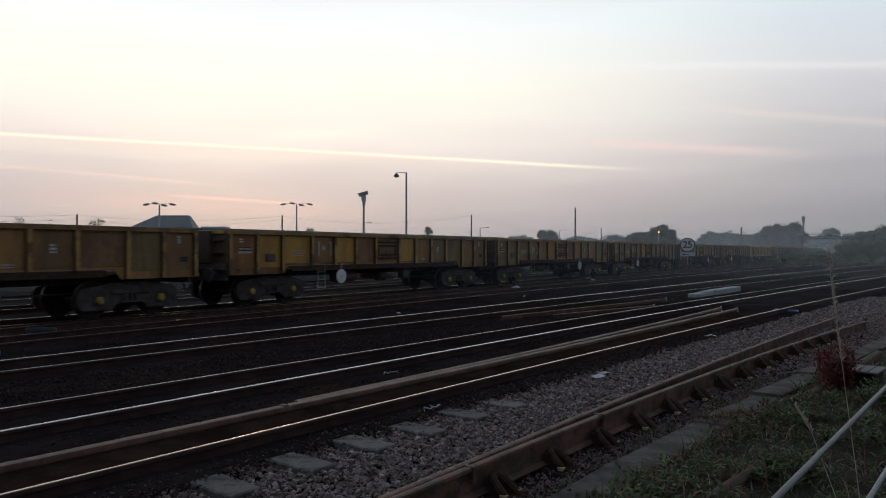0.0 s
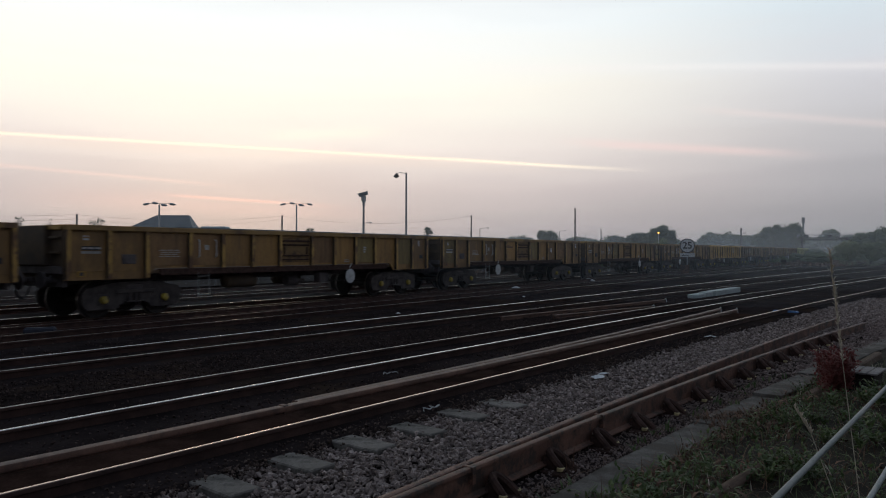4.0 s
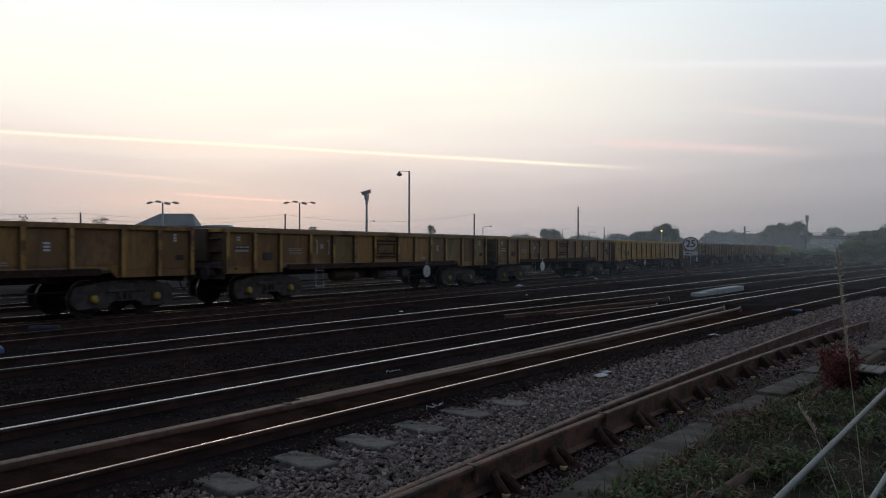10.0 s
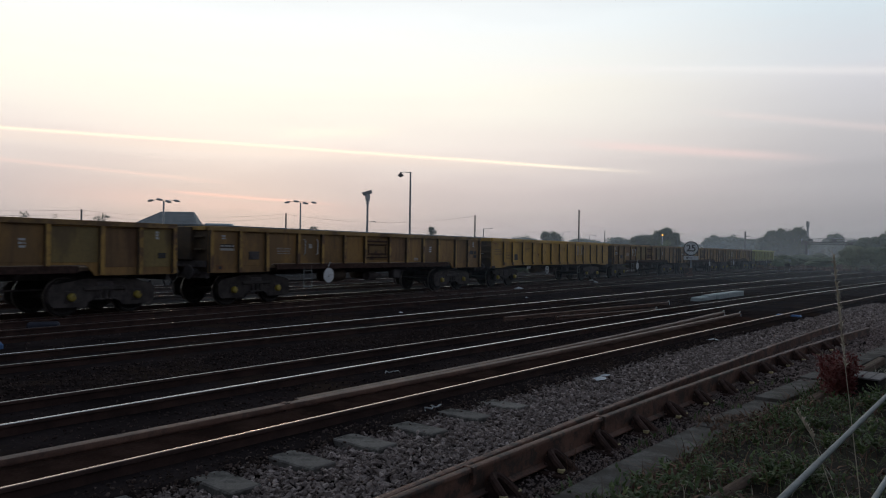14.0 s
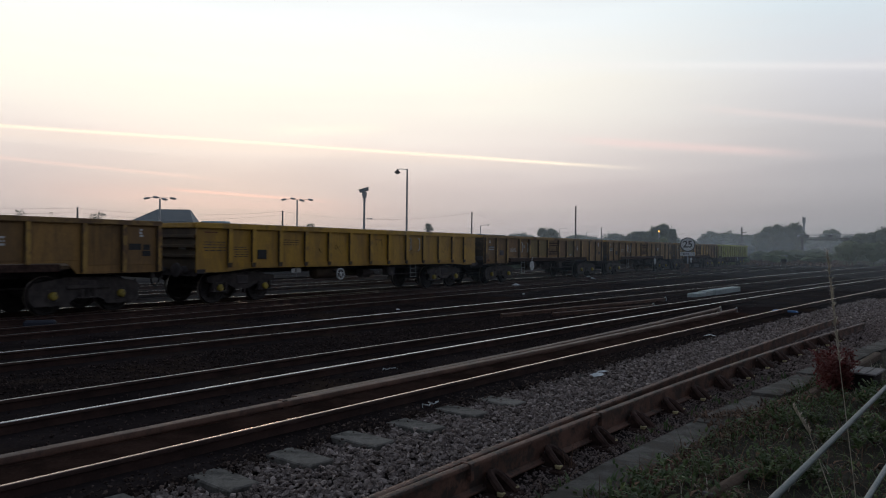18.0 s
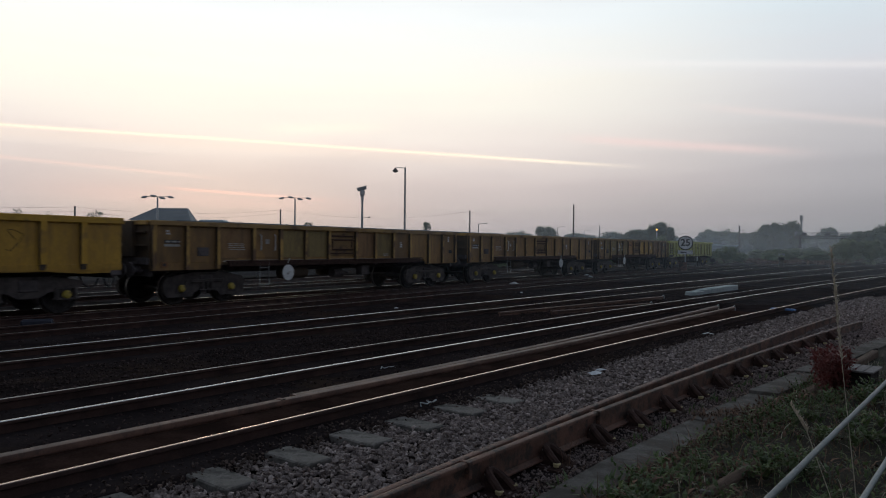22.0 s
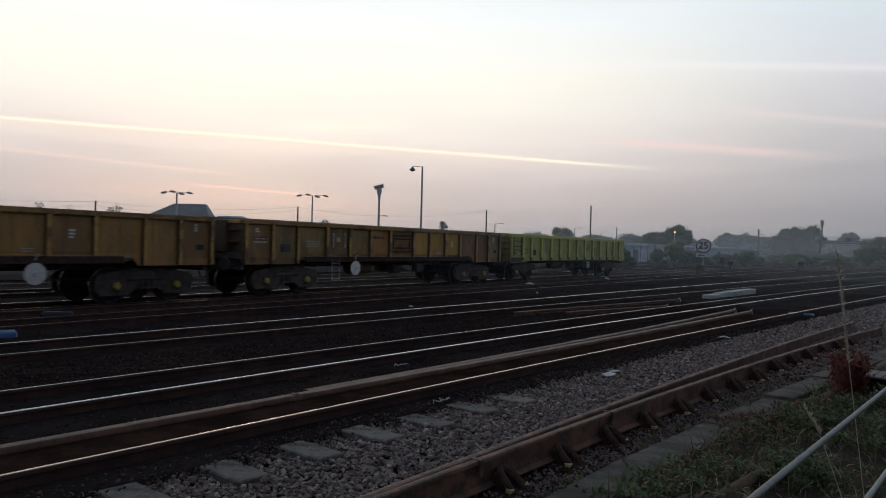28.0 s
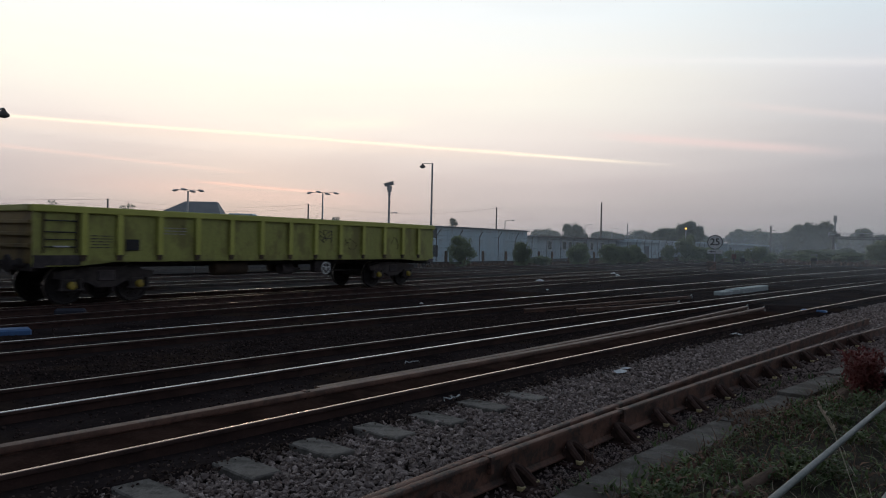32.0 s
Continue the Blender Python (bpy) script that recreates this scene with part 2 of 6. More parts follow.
M = dict(
    ballast=mat("ballast_bed", (0.045, 0.04, 0.038), (0.10, 0.092, 0.088), 1.2, 0.95, bump=1.0, fine=22, stain=((0.03, 0.027, 0.025), 0.6, 0.5), vary=0, spec=0.2),
    far_ground=mat("oily_yard_ground", (0.019, 0.0145, 0.014), (0.044, 0.034, 0.031), 0.35, 0.95, bump=1.0, fine=14, stain=((0.04, 0.032, 0.025), 0.5, 0.12), vary=0, spec=0.0),
    stone=mat("ballast_stone", (0.20, 0.168, 0.155), (0.38, 0.325, 0.298), 9, 0.9, bump=0.5, fine=90, vary=0, spec=0.25),
    dark_stone=mat("grimy_stone", (0.040, 0.030, 0.028), (0.072, 0.054, 0.050), 6, 0.92, bump=0.5, fine=70, vary=0, spec=0.0),
    concrete=mat("worn_concrete", (0.175, 0.162, 0.145), (0.25, 0.232, 0.208), 5, 0.9, bump=0.25, fine=60, stain=((0.085, 0.078, 0.068), 0.6, 3.5), spec=0.25),
    # oily tone, lowered further for the shaded sides of backlit stones
    grime_with_shade=mat("oily_grime_with_stone_shade", (0.018, 0.0143, 0.0142), (0.036, 0.0285, 0.028), 0.9, 0.95, bump=0.8, fine=26, stain=((0.040, 0.028, 0.022), 0.4, 0.5), vary=0, spec=0.0),
    rust_stone=mat("rust_stained_stone", (0.058, 0.042, 0.036), (0.11, 0.082, 0.071), 9, 0.92, bump=0.4, fine=70, vary=0, spec=0.1),
    # tone of the added strip that stands in for the spare rail's side
    strip_brown=mat("plain_brown_strip", (0.034, 0.020, 0.0155), (0.056, 0.033, 0.026), 2.5, 0.95, bump=0.3, fine=40, stain=((0.024, 0.015, 0.012), 0.5, 1.2), vary=0, spec=0.0),
    timber=mat("tarred_timber", (0.02, 0.016, 0.0145), (0.042, 0.034, 0.03), 4, 0.9, bump=0.5, fine=60, axis=(1, 0.2, 1), spec=0.2),
    grey_wood=mat("weathered_wood", (0.17, 0.155, 0.145), (0.27, 0.25, 0.235), 4, 0.9, bump=0.5, fine=60, axis=(1, 0.15, 1)),
    steel=mat("polished_rail_steel", (0.44, 0.435, 0.43), (0.53, 0.525, 0.515), 2.0, 0.26, 1.0, 0.03, 60, vary=0),
    # the warm sky's reflection is put into this steel's base colour
    sky_tinted_steel=mat("rail_steel_with_sky_tint", (0.47, 0.345, 0.275), (0.56, 0.42, 0.335), 2.0, 0.24, 1.0, 0.03, 60, vary=0),
    grey_steel=mat("grey_rail_steel", (0.22, 0.19, 0.17), (0.34, 0.31, 0.28), 2.5, 0.42, 1.0, 0.05, 60, vary=0),
    dull_steel=mat("dull_rail_steel", (0.34, 0.31, 0.28), (0.48, 0.45, 0.42), 2.5, 0.38, 1.0, 0.05, 60, vary=0),
    rust=mat("rusty_rail", (0.125, 0.058, 0.037), (0.215, 0.104, 0.068), 3, 0.65, 0.0, 0.3, 70, stain=((0.05, 0.032, 0.024), 0.6, 5), vary=0.1),
    mid_rust=mat("grimy_spare_rail", (0.10, 0.048, 0.030), (0.165, 0.083, 0.053), 3, 0.6, 0.0, 0.2, 70, stain=((0.075, 0.038, 0.026), 0.5, 4), vary=0.1),
    dark_rust=mat("grimy_rail_side", (0.036, 0.020, 0.0165), (0.072, 0.038, 0.030), 3, 0.8, 0.0, 0.3, 60, vary=0.1, spec=0.3),
    iron=mat("cast_iron_chair", (0.05, 0.031, 0.026), (0.095, 0.056, 0.045), 12, 0.92, 0.0, 0.4, 90, spec=0.15),
    nut=mat("yellow_marked_nut", (0.42, 0.34, 0.16), (0.60, 0.50, 0.26), 30, 0.6, bump=0.2),
    amber=mat("weathered_yellow_paint", (0.338, 0.184, 0.058), (0.444, 0.247, 0.066), 0.7, 0.6, 0, 0.08, 30, stain=((0.21, 0.12, 0.045), 0.55, 0.6), vary=0.22, axis=(1, 1, 0.45), streak=0.55),
    amber_rib=mat("weathered_yellow_rib", (0.463, 0.270, 0.064), (0.540, 0.330, 0.077), 2, 0.55, 0, 0.08, 40, stain=((0.15, 0.08, 0.04), 0.6, 2.2), vary=0.1, streak=0.5),
    olive=mat("faded_olive_yellow_paint", (0.241, 0.175, 0.068), (0.338, 0.245, 0.078), 0.8, 0.65, 0, 0.08, 30, stain=((0.16, 0.11, 0.05), 0.5, 0.8), vary=0.15, axis=(1, 1, 0.45), streak=0.45),
    top_rail=mat("dull_brown_top_rail", (0.328, 0.200, 0.075), (0.425, 0.260, 0.080), 1.4, 0.65, 0, 0.1, 40, stain=((0.17, 0.10, 0.05), 0.55, 1.2), vary=0.12),
    pale_ballast=mat("pale_dusty_ballast", (0.028, 0.0245, 0.023), (0.06, 0.053, 0.050), 1.1, 0.95, bump=1.0, fine=16, stain=((0.022, 0.0195, 0.018), 0.5, 0.4), vary=0, spec=0.0),
    brown=mat("rust_brown_panel", (0.232, 0.135, 0.064), (0.318, 0.180, 0.072), 1.2, 0.7, 0, 0.12, 30, stain=((0.17, 0.09, 0.04), 0.5, 1.4), vary=0.15, axis=(1, 1, 0.45), streak=0.5),
    orange=mat("rusted_orange_panel", (0.328, 0.155, 0.052), (0.405, 0.205, 0.060), 1.0, 0.65, 0, 0.1, 30, stain=((0.24, 0.105, 0.035), 0.55, 0.9), vary=0.15, axis=(1, 1, 0.45), streak=0.5),
    yellow=mat("bright_yellow_paint", (0.473, 0.264, 0.030), (0.560, 0.318, 0.036), 1.0, 0.5, 0, 0.06, 30, stain=((0.36, 0.20, 0.035), 0.5, 0.9), vary=0.08, axis=(1, 1, 0.45), streak=0.35),
    cap_yellow=mat("grimy_yellow_cap", (0.40, 0.30, 0.045), (0.54, 0.41, 0.06), 9, 0.6, 0, 0.1, 60, stain=((0.14, 0.10, 0.04), 0.5, 8), vary=0.25),
    ladder=mat("grey_painted_steel", (0.24, 0.245, 0.235), (0.34, 0.345, 0.33), 8, 0.7, 0, 0.05, 60),
    lime=mat("lime_yellow_paint", (0.385, 0.405, 0.105), (0.46, 0.48, 0.125), 1.2, 0.5, 0, 0.05, 30, stain=((0.25, 0.24, 0.07), 0.5, 1.2), vary=0.05, axis=(1, 1, 0.45), streak=0.22),
    # rib tones brighter than the panels: the light they catch is painted in
    lime_rib=mat("brighter_lime_yellow_rib", (0.53, 0.545, 0.115), (0.605, 0.62, 0.14), 1.5, 0.45, 0, 0.05, 30, vary=0.05),
    yellow_rib=mat("brighter_yellow_rib", (0.540, 0.305, 0.033), (0.618, 0.355, 0.038), 1.5, 0.5, 0, 0.05, 30, stain=((0.33, 0.19, 0.04), 0.45, 2.0), vary=0.05),
    slat=mat("grimy_ochre_slat", (0.193, 0.115, 0.045), (0.280, 0.165, 0.055), 3, 0.75, 0, 0.1, 40, stain=((0.09, 0.055, 0.03), 0.5, 3), vary=0.1),
    # dark brown of the ends; also painted as shade on rib sides and feet
    grime_and_shade=mat("brown_grime_and_shade", (0.075, 0.054, 0.034), (0.12, 0.08, 0.044), 2, 0.8, 0, 0.15, 30, stain=((0.07, 0.05, 0.035), 0.6, 1.5), vary=0.1),
    inside=mat("wagon_inside", (0.10, 0.065, 0.04), (0.19, 0.12, 0.06), 2, 0.85, 0, 0.2, 30),
    under=mat("grimy_underframe", (0.075, 0.065, 0.064), (0.14, 0.122, 0.118), 4, 0.85, 0, 0.3, 40, spec=0.3),
    bogie=mat("grimy_bogie_casting", (0.052, 0.044, 0.041), (0.105, 0.089, 0.082), 5, 0.8, 0, 0.3, 50, spec=0.3),
    wheel=mat("dark_wheel", (0.026, 0.022, 0.0215), (0.052, 0.044, 0.042), 6, 0.8, 0.0, 0.2, 50),
    white=mat("dirty_white_paint", (0.62, 0.64, 0.63), (0.74, 0.76, 0.75), 6, 0.6, 0, 0.05, 50, stain=((0.40, 0.39, 0.36), 0.4, 6)),
    plate=mat("faded_plate", (0.40, 0.39, 0.35), (0.52, 0.51, 0.47), 8, 0.7, 0, 0.05, 60),
    black=mat("black_paint", (0.02, 0.02, 0.022), (0.035, 0.035, 0.037), 8, 0.6, 0, 0.1, 50),
    galv=mat("galvanised_steel", (0.30, 0.32, 0.33), (0.42, 0.44, 0.45), 8, 0.45, 0.6, 0.1, 60),
    tube=mat("pale_grey_tube", (0.15, 0.185, 0.18), (0.21, 0.245, 0.24), 10, 0.5, 0.0, 0.1, 80, stain=((0.19, 0.20, 0.18), 0.4, 12)),
    pole=mat("dark_pole", (0.06, 0.055, 0.05), (0.10, 0.09, 0.085), 4, 0.8, 0, 0.2, 40),
    shed=mat("pale_blue_cladding", (0.43, 0.585, 0.65), (0.53, 0.685, 0.75), 0.7, 0.55, 0, 0.05, 20, stain=((0.34, 0.37, 0.38), 0.4, 0.8), vary=0.08),
    roof=mat("slate_blue_roof", (0.10, 0.13, 0.15), (0.15, 0.18, 0.20), 0.8, 0.7, 0, 0.1, 20, vary=0.05),
    brick=mat("grey_render", (0.41, 0.515, 0.565), (0.52, 0.635, 0.685), 0.8, 0.8, 0, 0.1, 20),
    glass=mat("dark_window", (0.03, 0.035, 0.04), (0.05, 0.055, 0.06), 2, 0.12, 0, 0.0, 20, spec=0.6),
    leaf=mat("tree_leaf", (0.06, 0.09, 0.055), (0.09, 0.12, 0.07), 0.8, 0.7, 0, 0, 12, vary=0.2, spec=0.3),
    bush_leaf=mat("bush_leaf", (0.10, 0.14, 0.08), (0.16, 0.20, 0.12), 0.8, 0.7, 0, 0, 12, vary=0.25, spec=0.3),
    weed=mat("weed_leaf", (0.05, 0.088, 0.036), (0.135, 0.178, 0.075), 5, 0.6, 0, 0, 60, vary=0.2, spec=0.3),
    straw=mat("dry_grass", (0.50, 0.45, 0.36), (0.64, 0.58, 0.48), 10, 0.8, 0, 0, 60, vary=0.1),
    red_leaf=mat("red_sorrel", (0.15, 0.04, 0.036), (0.24, 0.062, 0.054), 10, 0.7, 0, 0, 60, vary=0.15),
    old_concrete=mat("mossy_old_concrete", (0.115, 0.105, 0.094), (0.18, 0.165, 0.15), 3, 0.92, 0, 0.3, 50, stain=((0.075, 0.066, 0.055), 0.75, 2.2), spec=0.2),
    cinder=mat("brown_cinder", (0.17, 0.13, 0.118), (0.34, 0.265, 0.238), 9, 0.92, 0, 0.5, 80, vary=0, spec=0.2),
    dead_leaf=mat("dead_brown_growth", (0.10, 0.06, 0.042), (0.20, 0.128, 0.09), 8, 0.9, 0, 0, 60, vary=0.1, spec=0.2),
    baulk=mat("weathered_brown_timber", (0.10, 0.068, 0.048), (0.17, 0.12, 0.09), 4, 0.9, 0, 0.5, 60, axis=(0.2, 1, 1), spec=0.2),
    soil=mat("verge_soil", (0.025, 0.022, 0.016), (0.05, 0.045, 0.03), 3, 0.95, 0, 0.8, 30, spec=0.15),
    bark=mat("bark", (0.05, 0.04, 0.032), (0.09, 0.07, 0.055), 3, 0.9, 0, 0.5, 20),
    faded_blue=mat("faded_blue_sheet", (0.032, 0.036, 0.055), (0.05, 0.056, 0.08), 6, 0.7, 0, 0.2, 40),
    blue=mat("blue_plastic", (0.06, 0.15, 0.34), (0.08, 0.20, 0.42), 6, 0.5, 0, 0.2, 40),
    litter=mat("pale_litter", (0.55, 0.58, 0.58), (0.68, 0.70, 0.70), 8, 0.7, 0, 0.3, 40),
    trunking=mat("pale_green_grp", (0.29, 0.345, 0.34), (0.38, 0.43, 0.425), 3, 0.7, 0, 0.1, 40, stain=((0.22, 0.25, 0.25), 0.4, 3)),
)


def leafy(name, share, tone):
    """Lets some light through the leaves."""
    m = M[name]
    k = Nodes(m.node_tree)
    bsdf = next(n for n in m.node_tree.nodes if n.type == "BSDF_PRINCIPLED")
    out = next(n for n in m.node_tree.nodes if n.type == "OUTPUT_MATERIAL")
    thin = k.add("ShaderNodeBsdfTranslucent", Color=(*tone, 1))
    both = k.add("ShaderNodeMixShader", Fac=share)
    k.put(both.inputs[1], bsdf.outputs[0])
    k.put(both.inputs[2], thin.outputs[0])
    k.put(out.inputs["Surface"], both.outputs[0])


leafy("leaf", 0.35, (0.16, 0.20, 0.13))
leafy("straw", 0.4, (0.52, 0.46, 0.36))
leafy("bush_leaf", 0.5, (0.24, 0.30, 0.17))
leafy("weed", 0.25, (0.11, 0.16, 0.06))
leafy("red_leaf", 0.3, (0.17, 0.04, 0.035))


def by_island(name, stops):
    """Every loose piece of a joined mesh (a stone, a leaf) gets a tone of its own."""
    m = M[name]
    k = Nodes(m.node_tree)
    bsdf = next(n for n in m.node_tree.nodes if n.type == "BSDF_PRINCIPLED")
    was = bsdf.inputs["Base Color"].links[0].from_socket
    isl = k.add("ShaderNodeNewGeometry").outputs["Random Per Island"]
    k.put(bsdf.inputs["Base Color"], k.mix(1.0, was, k.ramp(isl, stops), "MULTIPLY"))


by_island("stone", [(0.0, (0.45, 0.41, 0.39)), (0.45, (0.8, 0.76, 0.74)), (0.88, (1.1, 1.07, 1.05)), (1.0, (1.6, 1.58, 1.56))])
by_island("rust_stone", [(0.0, (0.5, 0.48, 0.46)), (0.7, (1.0, 1.0, 1.0)), (1.0, (1.7, 1.66, 1.62))])
by_island("dark_stone", [(0.0, (0.7, 0.68, 0.66)), (0.8, (1.1, 1.08, 1.06)), (1.0, (1.7, 1.65, 1.6))])
for leaf in ("weed", "bush_leaf", "leaf"):
    by_island(leaf, [(0.0, (0.55, 0.6, 0.55)), (0.6, (1.0, 1.0, 1.0)), (0.9, (1.35, 1.25, 1.1)), (1.0, (1.7, 1.5, 1.2))])
by_island("dead_leaf", [(0.0, (0.5, 0.48, 0.45)), (0.7, (1.0, 1.0, 1.0)), (1.0, (1.8, 1.7, 1.6))])


def glow(name, colour, strength):
    m = bpy.data.materials.new(name)
    m.use_nodes = True
    k = Nodes(m.node_tree)
    m.node_tree.nodes.clear()
    e = k.add("ShaderNodeEmission", Color=(*colour, 1), Strength=strength)
    k.put(k.add("ShaderNodeOutputMaterial").inputs["Surface"], e.outputs[0])
    return m


def haze_material(dense):
    """A translucent sheet in place of haze, scattering the sky's light: densest near the ground, gone above the tree
    tops.
    """
    m = bpy.data.materials.new("haze_sheet")
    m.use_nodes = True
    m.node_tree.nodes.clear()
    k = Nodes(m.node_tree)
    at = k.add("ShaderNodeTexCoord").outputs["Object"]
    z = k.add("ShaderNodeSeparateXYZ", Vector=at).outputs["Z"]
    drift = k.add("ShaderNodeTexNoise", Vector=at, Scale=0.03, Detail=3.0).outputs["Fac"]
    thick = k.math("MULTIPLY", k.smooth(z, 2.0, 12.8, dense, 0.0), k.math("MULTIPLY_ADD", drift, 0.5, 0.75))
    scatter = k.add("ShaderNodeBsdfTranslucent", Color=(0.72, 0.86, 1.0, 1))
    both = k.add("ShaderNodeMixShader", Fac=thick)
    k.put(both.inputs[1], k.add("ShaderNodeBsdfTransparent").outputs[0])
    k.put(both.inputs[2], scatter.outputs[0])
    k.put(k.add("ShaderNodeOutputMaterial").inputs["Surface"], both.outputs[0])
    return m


HAZE_SHEETS = ((27, 0.020), (40, 0.024), (58, 0.042), (88, 0.055), (130, 0.080), (185, 0.125), (260, 0.14))     # sheet radius round the camera in metres, density
for away, dense in HAZE_SHEETS:
    M["mist_%d" % away] = haze_material(dense)
M["amber_light"] = glow("sodium_lamp", (1.0, 0.48, 0.07), 3.0)


# ---- mesh helpers ----
def shade(bm, angle=35):
    lim = radians(angle)
    for f in bm.faces:
        f.smooth = True
    for e in bm.edges:
        if len(e.link_faces) != 2 or e.calc_face_angle(0) > lim:
            e.smooth = False


def mesh_of(name, bm, *mats):
    bmesh.ops.recalc_face_normals(bm, faces=bm.faces)
    shade(bm)
    me = bpy.data.meshes.new(name)
    bm.to_mesh(me)
    bm.free()
    for m in mats:
        me.materials.append(M[m] if isinstance(m, str) else m)
    return me


def part(name, bm, material, parent, label="", at=None):
    """Links a bmesh (or a mesh to share) as one mesh object under a thing or a part."""
    me = bm if isinstance(bm, bpy.types.Mesh) else mesh_of(name, bm, *(material if isinstance(material, tuple) else (material,)))
    ob = new(name, me)
    ob.parent = parent
    if at is not None:
        ob.matrix_basis = at if isinstance(at, Matrix) else pose(*at)
    return tagged(ob, label) if label else ob


def thing(name, m, label, category, group="", kind=""):
    ob = new(name)
    ob.empty_display_size = 0.2
    ob.matrix_basis = m
    return tagged(ob, label, category, group, kind)


def box(bm, lo, hi, bevel=0.0, taper=0.0):
    """A box from corner to corner; taper narrows its top."""
    x0, y0, z0 = lo
    x1, y1, z1 = hi
    t = taper
    vs = [bm.verts.new(p) for p in ((x0, y0, z0), (x1, y0, z0), (x1, y1, z0), (x0, y1, z0),
                                    (x0 + t, y0 + t, z1), (x1 - t, y0 + t, z1), (x1 - t, y1 - t, z1), (x0 + t, y1 - t, z1))]
    fs = [bm.faces.new([vs[i] for i in q]) for q in ((3, 2, 1, 0), (4, 5, 6, 7), (0, 1, 5, 4), (1, 2, 6, 5), (2, 3, 7, 6), (3, 0, 4, 7))]
    if bevel:
        bmesh.ops.bevel(bm, geom=list({e for f in fs for e in f.edges}), offset=bevel, segments=1, affect="EDGES", profile=0.5)
    return bm


def boxes(*specs, bevel=0.0):
    bm = bmesh.new()
    for lo, hi in specs:
        box(bm, lo, hi, bevel)
    return bm


def tube(bm, p0, p1, r0, r1=None, n=10, caps=True):
    r1 = r0 if r1 is None else r1
    p0, p1 = Vector(p0), Vector(p1)
    q = (p1 - p0).to_track_quat("Z", "Y").to_matrix()
    rings = []
    for p, r in ((p0, r0), (p1, r1)):
        rings.append([bm.verts.new(p + q @ Vector((r * math.cos(2 * math.pi * i / n), r * math.sin(2 * math.pi * i / n), 0))) for i in range(n)])
    for i in range(n):
        j = (i + 1) % n
        bm.faces.new((rings[0][i], rings[0][j], rings[1][j], rings[1][i]))
    if caps:
        bm.faces.new(rings[0][::-1])
        bm.faces.new(rings[1])
    return bm


def pipe(bm, pts, r, n=8):
    """A bent round bar through the points, in one piece."""
    pts = [Vector(p) for p in pts]
    rings = []
    for i, p in enumerate(pts):
        d = (pts[min(i + 1, len(pts) - 1)] - pts[max(i - 1, 0)]).normalized()
        q = d.to_track_quat("Z", "Y").to_matrix()
        rings.append([bm.verts.new(p + q @ Vector((r * math.cos(2 * math.pi * j / n), r * math.sin(2 * math.pi * j / n), 0))) for j in range(n)])
    for a, b in zip(rings, rings[1:]):
        shift = min(range(n), key=lambda k: (a[0].co - b[k].co).length)
        for j in range(n):
            k = (j + 1) % n
            bm.faces.new((a[j], a[k], b[(k + shift) % n], b[(j + shift) % n]))
    bm.faces.new(rings[0][::-1])
    bm.faces.new(rings[-1])
    return bm


def prism(bm, outline, y0, y1):
    """A plate with an outline in x and z, from y0 to y1."""
    a = [bm.verts.new((x, y0, z)) for x, z in outline]
    b = [bm.verts.new((x, y1, z)) for x, z in outline]
    bm.faces.new(a)
    bm.faces.new(b[::-1])
    for i in range(len(a)):
        j = (i + 1) % len(a)
        bm.faces.new((a[j], a[i], b[i], b[j]))
    return bm


def turned(bm, profile, n=24, axis="Y"):
    """Turns (radius, along) pairs about an axis."""
    rings = []
    for r, s in profile:
        ring = []
        for i in range(n):
            c, d = r * math.cos(2 * math.pi * i / n), r * math.sin(2 * math.pi * i / n)
            ring.append(bm.verts.new({"X": (s, c, d), "Y": (c, s, d), "Z": (c, d, s)}[axis]))
        rings.append(ring)
    for a, b in zip(rings, rings[1:]):
        for i in range(n):
            j = (i + 1) % n
            bm.faces.new((a[i], a[j], b[j], b[i]))
    bm.faces.new(rings[0][::-1])
    bm.faces.new(rings[-1])
    return bm


# ---- ground ----
def ease(u):
    u = max(0.0, min(1.0, u))
    return u * u * (3 - 2 * u)


def dip(x, y):
    """How far the cinder path lies below the ballast: it rises to it further along."""
    side = 3.321 - 0.05036 * x - 0.00314 * x * x
    return 0.08 * (1 - ease((x - 8.0) / 5.5)) * ease((side + 0.1 - y) / 0.2)


def ground():
    bm = bmesh.new()
    far = (60, 80, 120, 200, 350, 700, 1400, 2200)
    xs = [-v for v in far[::-1]] + [-35, -20] + [-12 + 0.5 * i for i in range(93)] + [38, 45, *far]
    ys = [-v for v in far[::-1]] + [-35, -20, -12] + [-6 + 0.2 * i for i in range(66)] + [10, 16, 25, 40, *far]
    grid = [[bm.verts.new((x, y, -0.05 - dip(x, y))) for y in ys] for x in xs]
    for i in range(len(xs) - 1):
        for j in range(len(ys) - 1):
            bm.faces.new((grid[i][j], grid[i + 1][j], grid[i + 1][j + 1], grid[i][j + 1]))
    tagged(new("ground", mesh_of("ground", bm, "far_ground")), "dark oily yard ground of cinders and fine ballast", "ground", kind="structure")


ground()


# ---- railway lines: y = a + b x + c x * x ----
HEAD = 0.17      # height of the rail heads


def line(coef, x):
    a, b, c = coef
    return a + b * x + c * x * x


PROFILE = [(-0.070, 0.0), (0.070, 0.0), (0.070, 0.012), (0.012, 0.030), (0.010, 0.115), (0.035, 0.128), (0.035, 0.148), (0.031, 0.156), (0.020, 0.1605),
           (0.0, 0.162), (-0.020, 0.1605), (-0.031, 0.156), (-0.035, 0.148), (-0.035, 0.128), (-0.010, 0.115), (-0.012, 0.030), (-0.070, 0.012)]


